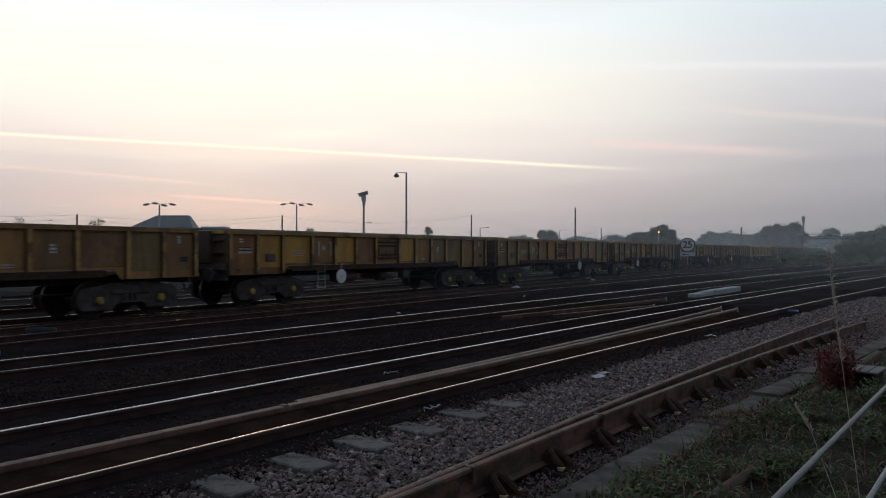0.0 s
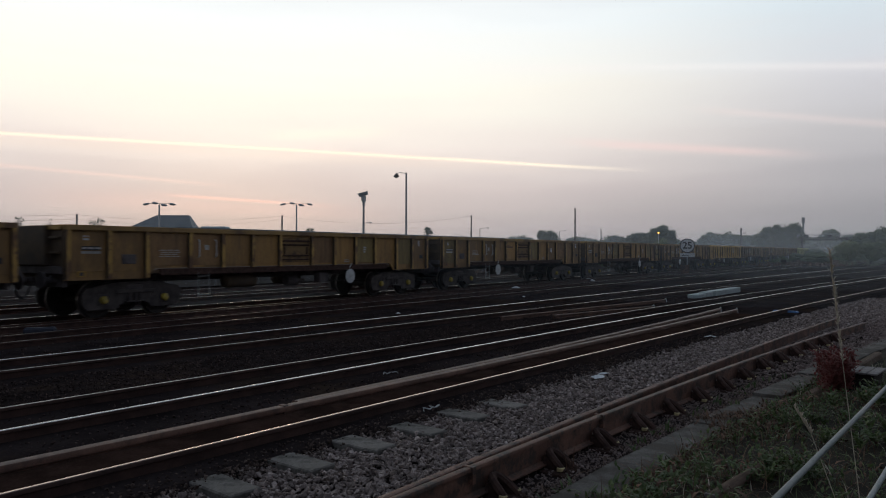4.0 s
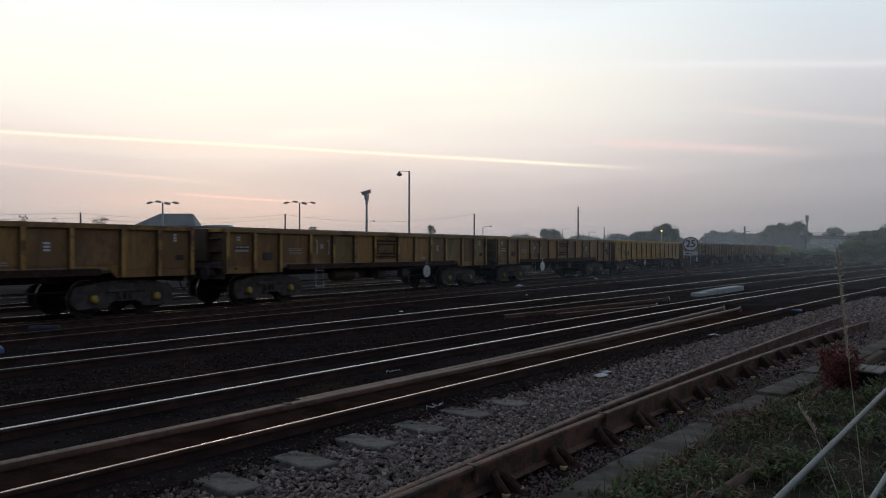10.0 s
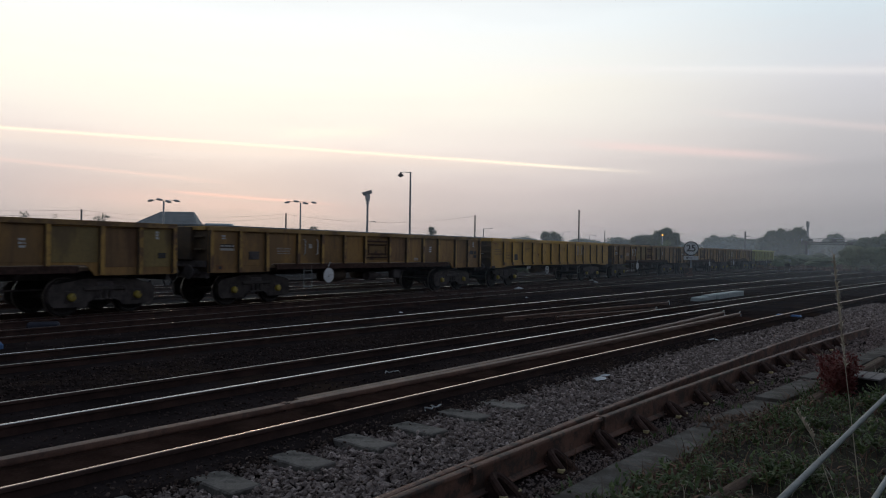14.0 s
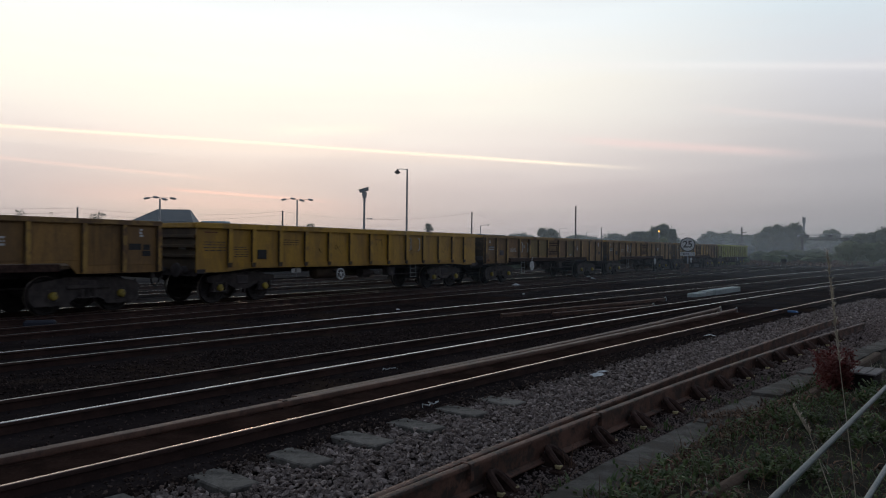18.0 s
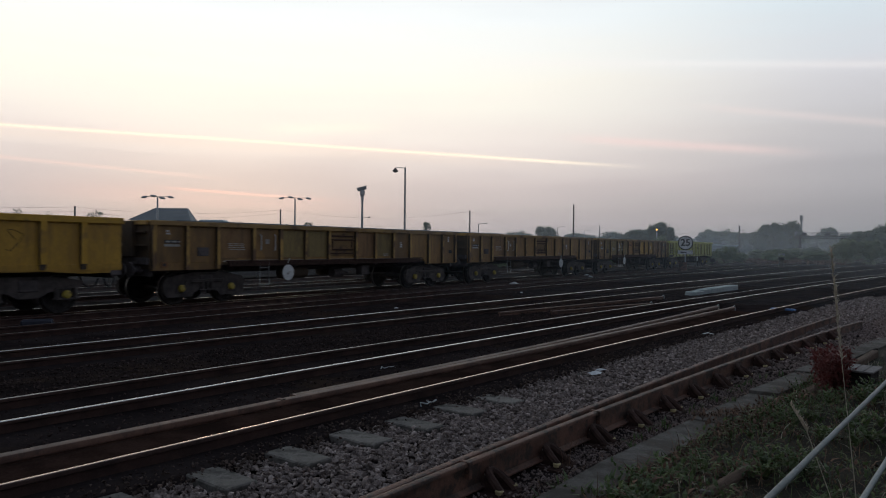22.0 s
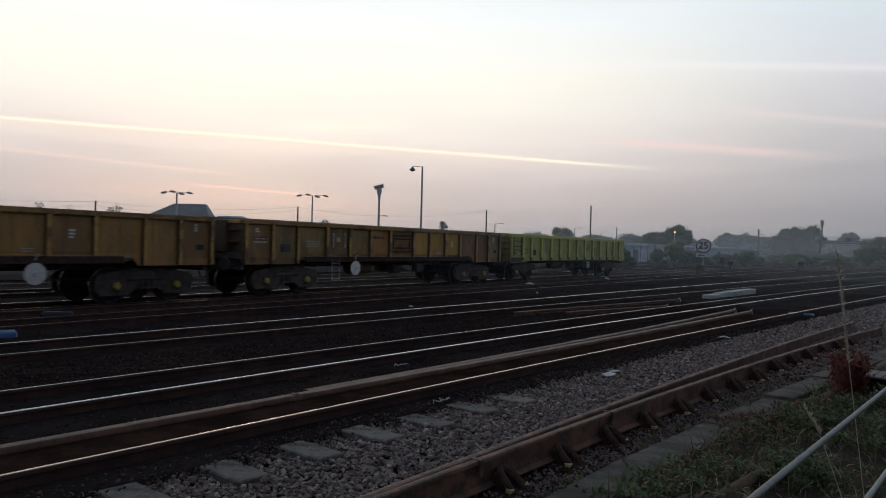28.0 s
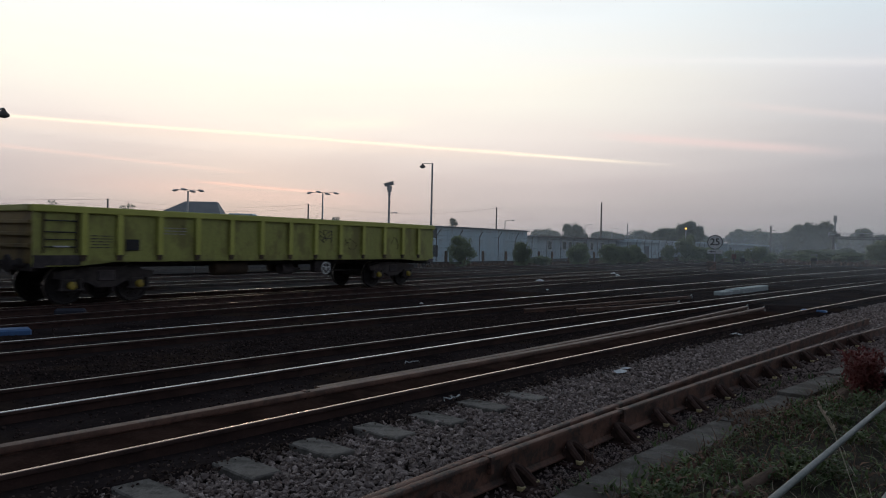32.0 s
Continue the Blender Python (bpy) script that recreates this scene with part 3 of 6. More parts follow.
# a heavier section with a deep square head
HEAVY = [(-0.080, 0.0), (0.080, 0.0), (0.080, 0.020), (0.024, 0.038), (0.022, 0.090), (0.058, 0.104), (0.060, 0.148), (0.054, 0.158), (0.030, 0.162),
         (-0.030, 0.162), (-0.054, 0.158), (-0.060, 0.148), (-0.058, 0.104), (-0.022, 0.090), (-0.024, 0.038), (-0.080, 0.020)]


def rail_mesh(coef, x0, x1, top, side, step=1.0, z=None, wide=1.0, worn=(8, 9), deep=0.0, profile=None):
    z = HEAD - 0.162 if z is None else z
    bm = bmesh.new()
    profile = profile or PROFILE
    count = max(2, int((x1 - x0) / step) + 1)
    rows = []
    for i in range(count):
        x = x0 + (x1 - x0) * i / (count - 1)
        y = line(coef, x)
        slope = coef[1] + 2 * coef[2] * x
        nrm = Vector((-slope, 1)).normalized()
        rows.append([bm.verts.new((x + nrm.x * u * wide, y + nrm.y * u * wide, z + h - (deep if h < 0.05 else 0))) for u, h in profile])
    n = len(profile)
    for a, b in zip(rows, rows[1:]):
        for i in range(n):
            j = (i + 1) % n
            f = bm.faces.new((a[i], a[j], b[j], b[i]))
            f.material_index = 0 if worn[0] <= i <= worn[1] else 1
    bm.faces.new(rows[0])
    bm.faces.new(rows[-1][::-1])
    return mesh_of("rail", bm, top, side)


LINES = dict(
    a1=(3.255, -0.05036, -0.00314), a2=(3.262, -0.04043, -0.00173), b=(5.570, -0.08625, -0.00066),
    c1=(6.438, -0.11368, 0.00102), c2=(6.513, -0.1149, 0.00187), s1=(11.87, -0.171, 0.0), s2=(12.8, -0.264, 0.0), d=(7.489, -0.07216, -0.00061), e=(8.562, -0.07712, -0.00058),
    f=(11.220, -0.08571, -0.00032), g=(12.233, -0.05914, -0.00023), h=(14.081, -0.00347, -0.00043), i=(15.102, 0.00874, -0.00030),
    j=(16.75, 0, 0), k=(17.25, 0, 0), l=(18.755, 0, 0), m=(21.9, 0.004, 0), n=(23.4, 0.004, 0), o=(26.2, 0.01, 0), p=(27.7, 0.01, 0))


SLEEPERS = []


def track(name, label, pairs, sleeper=None):
    """One line of rails, each rail a part; sleeper: (material, first x, last x, pitch, near overhang, length)."""
    t = thing("railway_track", pose(0, 0, 0), label, "railway track", "tracks of the yard")
    for key, x0, x1, top, side, step in pairs:
        part("rail", rail_mesh(LINES[key], x0, x1, top, side, step, worn=(7, 10) if key in "dg" else (8, 9)), None, t)
    if sleeper:
        material, x0, x1, pitch, over, length, lift = sleeper
        bm = box(bmesh.new(), (-0.15, 0, -0.12), (0.15, length, 0.0), 0.012)
        me = mesh_of("sleeper", bm, material)
        key = pairs[0][0]
        x = x0
        while x < x1:
            slope = LINES[key][1] + 2 * LINES[key][2] * x
            part("sleeper", me, None, t, at=pose(x, line(LINES[key], x) - over, (lift if x < 8 else -0.03) + random.uniform(-0.010, 0.008), 0, 0, math.degrees(slope) + random.uniform(-1.5, 1.5)))
            SLEEPERS.append((x, line(LINES[key], x) - over, material))
            x += pitch
    return t


track("near", "running line with one polished rail on concrete sleepers", [("b", -30, 60, "sky_tinted_steel", "dark_rust", 0.8), ("d", -30, 75, "steel", "dark_rust", 0.8)],
      ("concrete", -9.52, 30, 0.785, 0.95, 3.0, 0.026))
track("second", "grimy running line with thin bright rail heads", [("e", -30, 75, "dull_steel", "dark_rust", 1.0), ("f", -30, 110, "dull_steel", "dark_rust", 1.2)],
      ("timber", -10, 40, 0.78, 0.6, 3.4, -0.02))
track("third", "grimy line with a polished rail", [("g", -30, 150, "steel", "dark_rust", 1.5), ("h", -30, 190, "dull_steel", "dark_rust", 2.0)],
      ("timber", -10, 50, 0.78, 0.6, 3.0, -0.02))
track("fourth", "dull grimy siding beside the goods train", [("i", -30, 220, "dull_steel", "dark_rust", 2.0), ("j", -60, 120, "grey_steel", "dark_rust", 4.0)])
track("train", "straight line on which the goods train runs", [("k", -180, 400, "grey_steel", "dark_rust", 5.0), ("l", -180, 400, "steel", "dark_rust", 5.0)])
track("beyond", "dull siding beyond the goods train", [("m", -60, 260, "dull_steel", "dark_rust", 5.0), ("n", -60, 260, "dull_steel", "dark_rust", 5.0)])
track("farthest", "dull siding near the fence", [("o", -60, 260, "dull_steel", "dark_rust", 5.0), ("p", -60, 260, "dull_steel", "dark_rust", 5.0)])


# ---- the old siding in the foreground: two rusty rails side by side in iron chairs ----
def chair_mesh():
    """A cast chair: a base plate and two splayed ribs that meet in a loop against the rail's near side."""
    bm = bmesh.new()
    box(bm, (-0.16, -0.27, -0.05), (0.16, 0.16, 0.006), 0.012)
    for s in (-1, 1):
        pts = [(0.095 * s, -0.235, 0.0), (0.09 * s, -0.20, 0.035), (0.078 * s, -0.14, 0.085), (0.058 * s, -0.085, 0.125), (0.03 * s, -0.055, 0.142), (0, -0.048, 0.146)]
        pipe(bm, pts, 0.036, 8)
        web = [(-0.225, -0.01), (-0.19, 0.03), (-0.13, 0.075), (-0.075, 0.11), (-0.03, 0.12), (-0.02, -0.01)]
        prism_x(bm, web, 0.055 * s, 0.085 * s)
    box(bm, (-0.10, -0.055, 0.0), (0.10, -0.02, 0.07), 0.012)
    return mesh_of("chair", bm, "iron")


def prism_x(bm, outline, x0, x1):
    a = [bm.verts.new((x0, y, z)) for y, z in outline]
    b = [bm.verts.new((x1, y, z)) for y, z in outline]
    bm.faces.new(a)
    bm.faces.new(b[::-1])
    for i in range(len(a)):
        j = (i + 1) % len(a)
        bm.faces.new((a[j], a[i], b[i], b[j]))


def nut_mesh(material):
    """A ring washer with the sunk end of a screw in it."""
    bm = turned(bmesh.new(), [(0.034, -0.012), (0.036, 0.012), (0.030, 0.020), (0.019, 0.020), (0.016, 0.006), (0.004, 0.005)], 12, "Z")
    for f in bm.faces:
        f.material_index = int(all(math.hypot(v.co.x, v.co.y) < 0.018 for v in f.verts))
    return mesh_of("nut", bm, material, "iron")


def old_siding():
    t = thing("old_siding", pose(0, 0, 0), "disused siding of two rusty rails close together in iron chairs", "railway track", "tracks of the yard")
    part("rail", rail_mesh(LINES["a1"], -6, 20.2, "rust", "rust", 0.4, deep=0.075), None, t, "rusty outer rail")
    part("rail", rail_mesh(LINES["a2"], 3.0, 21.4, "rust", "rust", 0.4, deep=0.06), None, t, "rusty inner rail")
    chair, nut, plain = chair_mesh(), nut_mesh("nut"), nut_mesh("iron")
    x = 5.16 - 0.93 * 9
    key = mesh_of("rail_key", boxes(((-0.045, -0.05, 0.09), (0.045, -0.02, 0.15)), bevel=0.008), "plate")
    while x < 17.5:
        slope = LINES["a1"][1] + 2 * LINES["a1"][2] * x
        y = line(LINES["a1"], x)
        m = pose(x, y - 0.01, -0.045 - dip(x, y - 0.3) * 0.7 + (0.03 if x > 12 else 0), 0, 0, math.degrees(slope))
        c = part("chair", chair, None, t, at=m)
        part("rail_key", key, None, c, "pale rail key")
        for dx in (-0.105, 0.10):
            marked = random.random() < 0.75
            part("nut", nut if marked else plain, None, c, "yellow-marked nut" if marked else "", at=(dx, -0.21, 0.03 if marked else 0.016))
        x += 0.93
    joint = boxes(((-0.02, -0.055, -0.13), (0.02, 0.055, 0.006)), bevel=0.004)
    me = mesh_of("rail_joint", joint, "rust")
    for x in (4.90, 7.2):
        part("rail_joint", me, None, t, "rusty bond strap over the rail head", at=pose(x, line(LINES["a1"], x), HEAD, 0, 0, -5))
    return t


old_siding()


S1, S2 = (16.7, 26.0), (17.9, 22.6)


SEAT = mesh_of("seat", boxes(((-0.09, -0.13, -0.05), (0.09, 0.13, 0.03)), ((-0.05, -0.10, 0.03), (0.05, -0.03, 0.085)), bevel=0.012), "iron")


def loose_rails():
    for key, x0, x1, lab in (("c1", -8.0, 22.7, "long rusty spare rail lying between the running rails"), ("c2", 6.0, 22.8, "second rusty spare rail lying behind the first"),
                             ("s1", S1[0], S1[1], "rusty spare rail lying between two far lines"), ("s2", S2[0], S2[1], "rusty spare rail lying between two far lines")):
        r = thing("spare_rail", pose(0, 0, 0), lab, "rail", "spare rails")
        heavy = key in ("c1", "c2")
        part("rail", rail_mesh(LINES[key], x0, x1, "mid_rust", "mid_rust", 0.5, z=0.0, profile=HEAVY if heavy else None), None, r)
        x = max(x0 + 0.4, 11.0)
        while heavy and x < x1 - 0.3:      # low iron seats that carry the rail
            part("seat", SEAT, None, r, at=pose(x, line(LINES[key], x), 0.0, 0, 0, -6))
            x += 1.25
        hook = bmesh.new()
        y = line(LINES[key], x1)
        pipe(hook, [(x1, y, 0.16), (x1 + 0.12, y - 0.01, 0.19), (x1 + 0.16, y - 0.02, 0.13), (x1 + 0.10, y - 0.03, 0.06), (x1 + 0.2, y - 0.06, 0.01)], 0.014, 6)
        part("end_wire", hook, "galv", r, "bent pale wire at the rail end")
        if key == "c1":
            part("rail_joint", boxes(((-0.03, -0.05, -0.13), (0.03, 0.05, 0.008)), bevel=0.004), "rust", r, "rusty joint strap", at=pose(5.74, line(LINES["c1"], 5.74), 0.163, 0, 0, -6))


loose_rails()


# ---- ballast stones ----
def stone_field(name, spots, material, label):
    """Many small angular stones joined into one mesh. spots: rows of x, y, z, size."""
    shapes = []
    for _ in range(10):
        bm = bmesh.new()
        for _ in range(10):
            d = Vector((random.gauss(0, 1), random.gauss(0, 1), random.gauss(0, 1))).normalized()
            bm.verts.new(d * random.uniform(0.42, 0.58))
        bmesh.ops.convex_hull(bm, input=bm.verts)
        bmesh.ops.delete(bm, geom=[v for v in bm.verts if not v.link_faces], context="VERTS")
        bmesh.ops.triangulate(bm, faces=bm.faces)
        bm.verts.index_update()
        v = np.array([p.co[:] for p in bm.verts])
        f = np.array([[q.index for q in p.verts] for p in bm.faces])
        shapes.append((v * (1.25, 0.95, 0.8), f))
        bm.free()
    vs, fs, at = [], [], 0
    for x, y, z, s in spots:
        v, f = shapes[random.randrange(10)]
        a, b = random.uniform(0, 6.28), random.uniform(-0.7, 0.7)
        ca, sa, cb, sb = math.cos(a), math.sin(a), math.cos(b), math.sin(b)
        r = np.array(((ca * cb, -sa, ca * sb), (sa * cb, ca, sa * sb), (-sb, 0, cb)))
        vs.append(v @ r.T * s + (x, y, z))
        fs.append(f + at)
        at += len(v)
    v, f = np.concatenate(vs), np.concatenate(fs)
    me = bpy.data.meshes.new(name)
    me.vertices.add(len(v))
    me.vertices.foreach_set("co", v.ravel())
    me.loops.add(f.size)
    me.loops.foreach_set("vertex_index", f.ravel())
    me.polygons.add(len(f))
    me.polygons.foreach_set("loop_start", np.arange(0, f.size, 3))
    me.polygons.foreach_set("loop_total", np.full(len(f), 3))
    me.update(calc_edges=True)
    me.shade_flat()
    me.materials.append(M[material])
    return tagged(new(name, me), label, "ballast", kind="stuff")


def strip(x0, x1, lo, hi, per_m2, size, z, clear=False):
    """Stones scattered between two lines; lo and hi are functions of x."""
    out = []
    x = x0
    while x < x1:
        w = max(0.0, hi(x) - lo(x))
        for _ in range(int(w * per_m2 * 0.25 + random.random())):
            xx = x + random.uniform(0, 0.25)
            s = random.uniform(*size)
            yy = random.uniform(lo(xx), hi(xx))
            if clear and any(abs(xx - sx) < 0.17 and sy - 0.03 < yy < sy + 0.6 for sx, sy, k in SLEEPERS if k == "concrete") and random.random() < (0.95 if xx < 7 else 0.35):
                continue
            out.append((xx, yy, z - dip(xx, yy) + random.uniform(-0.035, 0.012), s))
        x += 0.25
    return out


near_lo = lambda x: line(LINES["a2"], x) + 0.05
near_hi = lambda x: line(LINES["b"], x) - 0.52 + 0.012 * min(x, 20)
rail_side = lambda x: line(LINES["b"], x) - 0.08
stone_field("ballast_stones", strip(2.2, 9, near_lo, near_hi, 1050, (0.028, 0.066), 0.0, True) + strip(9, 18, near_lo, near_hi, 520, (0.04, 0.075), 0.0, True)
            + strip(18, 34, lambda x: near_hi(x) - 2.2, near_hi, 150, (0.06, 0.10), 0.0) + strip(2.2, 18, near_hi, lambda x: near_hi(x) + 0.18, 160, (0.03, 0.06), 0.01, True) + strip(-4, 2.2, near_lo, near_hi, 120, (0.05, 0.09), 0.0),
            "stone", "loose grey granite ballast between the near rails")
stone_field("grimy_ballast", strip(1, 18, near_hi, rail_side, 260, (0.012, 0.034), 0.052)
            + strip(1, 24, lambda x: line(LINES["c1"], x) + 0.12, lambda x: line(LINES["d"], x) - 0.12, 190, (0.015, 0.05), 0.054)
            + strip(2, 26, lambda x: line(LINES["d"], x) + 0.12, lambda x: line(LINES["e"], x) - 0.12, 120, (0.015, 0.04), 0.052)
            + strip(3, 30, lambda x: line(LINES["e"], x) + 0.3, lambda x: line(LINES["f"], x) - 0.4, 480, (0.02, 0.048), 0.056)
            + strip(3, 36, lambda x: line(LINES["f"], x) + 0.08, lambda x: line(LINES["i"], x), 50, (0.03, 0.06), 0.049)
            + strip(-2, 1, lambda x: line(LINES["b"], x) + 0.1, lambda x: line(LINES["d"], x) - 0.08, 80, (0.03, 0.05), 0.038),
            "dark_stone", "grimy dark ballast between the yard's rails")
stone_field("rusty_ballast", strip(1, 18, lambda x: near_hi(x) - 0.16, lambda x: near_hi(x) + 0.32, 520, (0.014, 0.042), 0.050, True),
            "rust_stone", "small rust-brown stones at the edge of the near ballast")
stone_field("cinder_path", strip(-5, 2.5, lambda x: line(LINES["a1"], x) - 0.7, lambda x: line(LINES["a1"], x) - 0.03, 160, (0.03, 0.06), -0.02)
            + strip(2.5, 12, lambda x: line(LINES["a1"], x) - 0.85, lambda x: line(LINES["a1"], x) - 0.03, 1300, (0.010, 0.032), -0.022)
            + strip(12, 24, lambda x: line(LINES["a1"], x) - 0.9, lambda x: line(LINES["a1"], x) + 0.5, 260, (0.03, 0.06), 0.0)
            + strip(18, 40, lambda x: line(LINES["a1"], 18) - 1.0 - 0.12 * (x - 18), lambda x: near_hi(x) - 0.6, 60, (0.04, 0.08), 0.0),
            "cinder", "brown cinders and small stones beside the old siding")


def grime_bed():
    """Oily fines packed between the rails, over the sleepers; their dark tone also holds the stones' own shade."""
    bm = bmesh.new()
    xs = [-14 + 0.5 * i for i in range(100)] + [37, 40, 44, 50, 60, 75, 95, 120, 150]
    edge = [-0.44, -0.38, -0.30, -0.15, 0.1]
    rows = []
    for x in xs:
        lo, hi = line(LINES["b"], x), line(LINES["i"], x) + 0.6
        ys = [lo + e + (0.07 * noise.noise((x * 1.9, e, 2)) if e < -0.2 else 0) for e in edge] + [lo + 0.1 + (hi - lo - 0.1) * (j / 30) for j in range(1, 31)]
        rows.append([bm.verts.new((x, y, -0.06 if j == 0 else 0.046 + 0.008 * noise.noise((x * 1.1, y * 1.1, 0)) - (0.015 if j == 1 else 0))) for j, y in enumerate(ys)])
    for a, b in zip(rows, rows[1:]):
        for j in range(len(a) - 1):
            bm.faces.new((a[j], b[j], b[j + 1], a[j + 1]))
    tagged(new("grime_bed", mesh_of("grime_bed", bm, "grime_with_shade")), "oily black fines packed between the rails, darkened also for stones' shade", "ground", kind="structure")


grime_bed()


def rust_bed():
    """A low brown strip between the spare rail and the near running rail, added in place of the spare rail's brown
    side.
    """
    bm = bmesh.new()
    rows = []
    for i in range(64):
        x = -8 + 0.48 * i
        lo, hi = line(LINES["b"], x) + 0.075, line(LINES["c1"], x) - 0.05
        rows.append([bm.verts.new((x, lo + (hi - lo) * u, z + 0.006 * noise.noise((x * 2, u * 3, 6)))) for u, z in ((0, 0.02), (0.12, 0.048), (0.4, 0.062), (0.75, 0.075), (0.95, 0.09), (1, 0.04))])
    for a, b in zip(rows, rows[1:]):
        for j in range(len(a) - 1):
            bm.faces.new((a[j], b[j], b[j + 1], a[j + 1]))
    tagged(new("rust_bed", mesh_of("rust_bed", bm, "strip_brown")), "added brown strip standing in for the spare rail's smooth brown side", "ground", kind="structure")


rust_bed()


def pale_bed():
    """Dusty paler ballast between the goods line and the fence."""
    bm = bmesh.new()
    xs, ys = [-40 + 5 * i for i in range(27)], [19.6, 21.2, 24.2, 25.6, 28.4, 29.8]
    grid = [[bm.verts.new((x + 0.5 * noise.noise((x, y, 1)), y + 0.35 * noise.noise((x * 0.7, y, 4)), -0.035 + 0.02 * noise.noise((x, y, 9)) - (0.06 if y in (19.6, 29.8) else 0))) for y in ys] for x in xs]
    for a, b in zip(grid, grid[1:]):
        for j in range(len(ys) - 1):
            bm.faces.new((a[j], b[j], b[j + 1], a[j + 1]))
    tagged(new("ballast_bed", mesh_of("ballast_bed", bm, "pale_ballast")), "dull ballast bed beyond the goods train", "ballast", kind="structure")


pale_bed()


# ---- the goods train ----
PITCH, SIDE = 16.1226, -1.35
TRAIN = (100.822, -65.705, -3.111, -12.843, 0.921, 2.850, -0.036)     # the tail's place by powers of (t - 16) / 16


def tail(t):
    u = (t - 16) / 16
    return sum(c * u ** i for i, c in enumerate(TRAIN))


def wheelset_mesh():
    bm = bmesh.new()
    for s in (-1, 1):
        y = 0.7525 * s
        turned(bm, [(0.10, y - 0.07 * s), (0.13, y - 0.06 * s), (0.15, y - 0.02 * s), (0.36, y - 0.01 * s), (0.39, y - 0.065 * s), (0.475, y - 0.065 * s),
                    (0.475, y - 0.035 * s), (0.455, y - 0.03 * s), (0.45, y + 0.065 * s), (0.40, y + 0.068 * s), (0.38, y + 0.03 * s), (0.15, y + 0.045 * s), (0.12, y + 0.08 * s), (0.06, y + 0.085 * s)], 28, "Y")
        for a in range(0, 360, 45):     # balance holes' raised rims
            c = Vector((0.27 * math.cos(radians(a)), y + 0.035 * s, 0.27 * math.sin(radians(a))))
            tube(bm, c, c + Vector((0, 0.02 * s, 0)), 0.025, 0.02, 6)
    tube(bm, (0, -1.02, 0), (0, 1.02, 0), 0.075, n=12)
    for f in bm.faces:
        if all(math.hypot(v.co.x, v.co.z) > 0.452 for v in f.verts):
            f.material_index = 1
    return mesh_of("wheelset", bm, "wheel", "grey_steel")


WHEELSET = wheelset_mesh()
WHEELS = []      # every wheelset, to be turned as the train rolls


def cap_mesh():
    bm = turned(bmesh.new(), [(0.10, 0.0), (0.105, -0.05), (0.085, -0.085), (0.05, -0.10)], 14, "Y")
    return mesh_of("axle_cap", bm, "cap_yellow")


def frame_mesh(kind, half):
    """One cast side of a bogie."""
    bm = bmesh.new()
    if kind == "cast":
        out = [(-half - 0.54, 0.64), (-half - 0.52, 0.34), (-half - 0.42, 0.22), (-half + 0.38, 0.22), (-half + 0.46, 0.33), (-0.30, 0.37), (0.30, 0.37), (half - 0.46, 0.33), (half - 0.38, 0.22),
               (half + 0.42, 0.22), (half + 0.52, 0.34), (half + 0.54, 0.64), (half + 0.44, 0.76), (half + 0.10, 0.82), (0.45, 0.90), (-0.45, 0.90), (-half - 0.10, 0.82), (-half - 0.44, 0.76)]
        prism(bm, [(x, z) for x, z in out], -0.06, 0.06)
        for x in (-0.62, 0.62):
            prism(bm, [(x - 0.10, 0.52), (x + 0.10, 0.52), (x + 0.08, 0.70), (x - 0.08, 0.70)], -0.075, -0.058)
        for x in (-0.16, 0, 0.16):
            tube(bm, (x, -0.09, 0.40), (x, -0.09, 0.60), 0.055, n=10)
        box(bm, (-0.28, -0.14, 0.37), (0.28, 0.0, 0.41), 0.012)
        box(bm, (-0.55, -0.11, 0.60), (0.55, 0.05, 0.70), 0.02)
    else:
        out = [(-half - 0.42, 0.78), (-half - 0.42, 0.64), (-half - 0.20, 0.60), (-0.45, 0.52), (-0.25, 0.40), (0.25, 0.40), (0.45, 0.52), (half + 0.20, 0.60),
               (half + 0.42, 0.64), (half + 0.42, 0.78), (0.5, 0.90), (-0.5, 0.90)]
        prism(bm, out, -0.05, 0.05)
        for c in (-half, half):
            for x in (-0.22, 0.22):
                tube(bm, (c + x, -0.07, 0.40), (c + x, -0.07, 0.62), 0.055, n=10)
                tube(bm, (c + x, -0.07, 0.36), (c + x, -0.07, 0.40), 0.075, n=10)
            box(bm, (c - 0.30, -0.14, 0.34), (c + 0.30, 0.02, 0.38), 0.01)
    return mesh_of("side_frame", bm, "bogie")


def box_mesh():
    return mesh_of("axle_box", boxes(((-0.15, -0.05, -0.16), (0.15, 0.12, 0.17)), bevel=0.03), "bogie")


FRAMES = {("cast", 0.87): frame_mesh("cast", 0.87), ("plate", 0.87): frame_mesh("plate", 0.87)}
CAP, AXLE_BOX = cap_mesh(), box_mesh()
BOLSTER = mesh_of("bolster", boxes(((-0.22, -1.1, 0.55), (0.22, 1.1, 0.82)), ((-0.6, -0.5, 0.45), (0.6, 0.5, 0.60)), bevel=0.02), "under")
BRAKE = mesh_of("brake_shoe", boxes(((-0.05, -0.06, -0.2), (0.05, 0.06, 0.2)), bevel=0.015), "under")


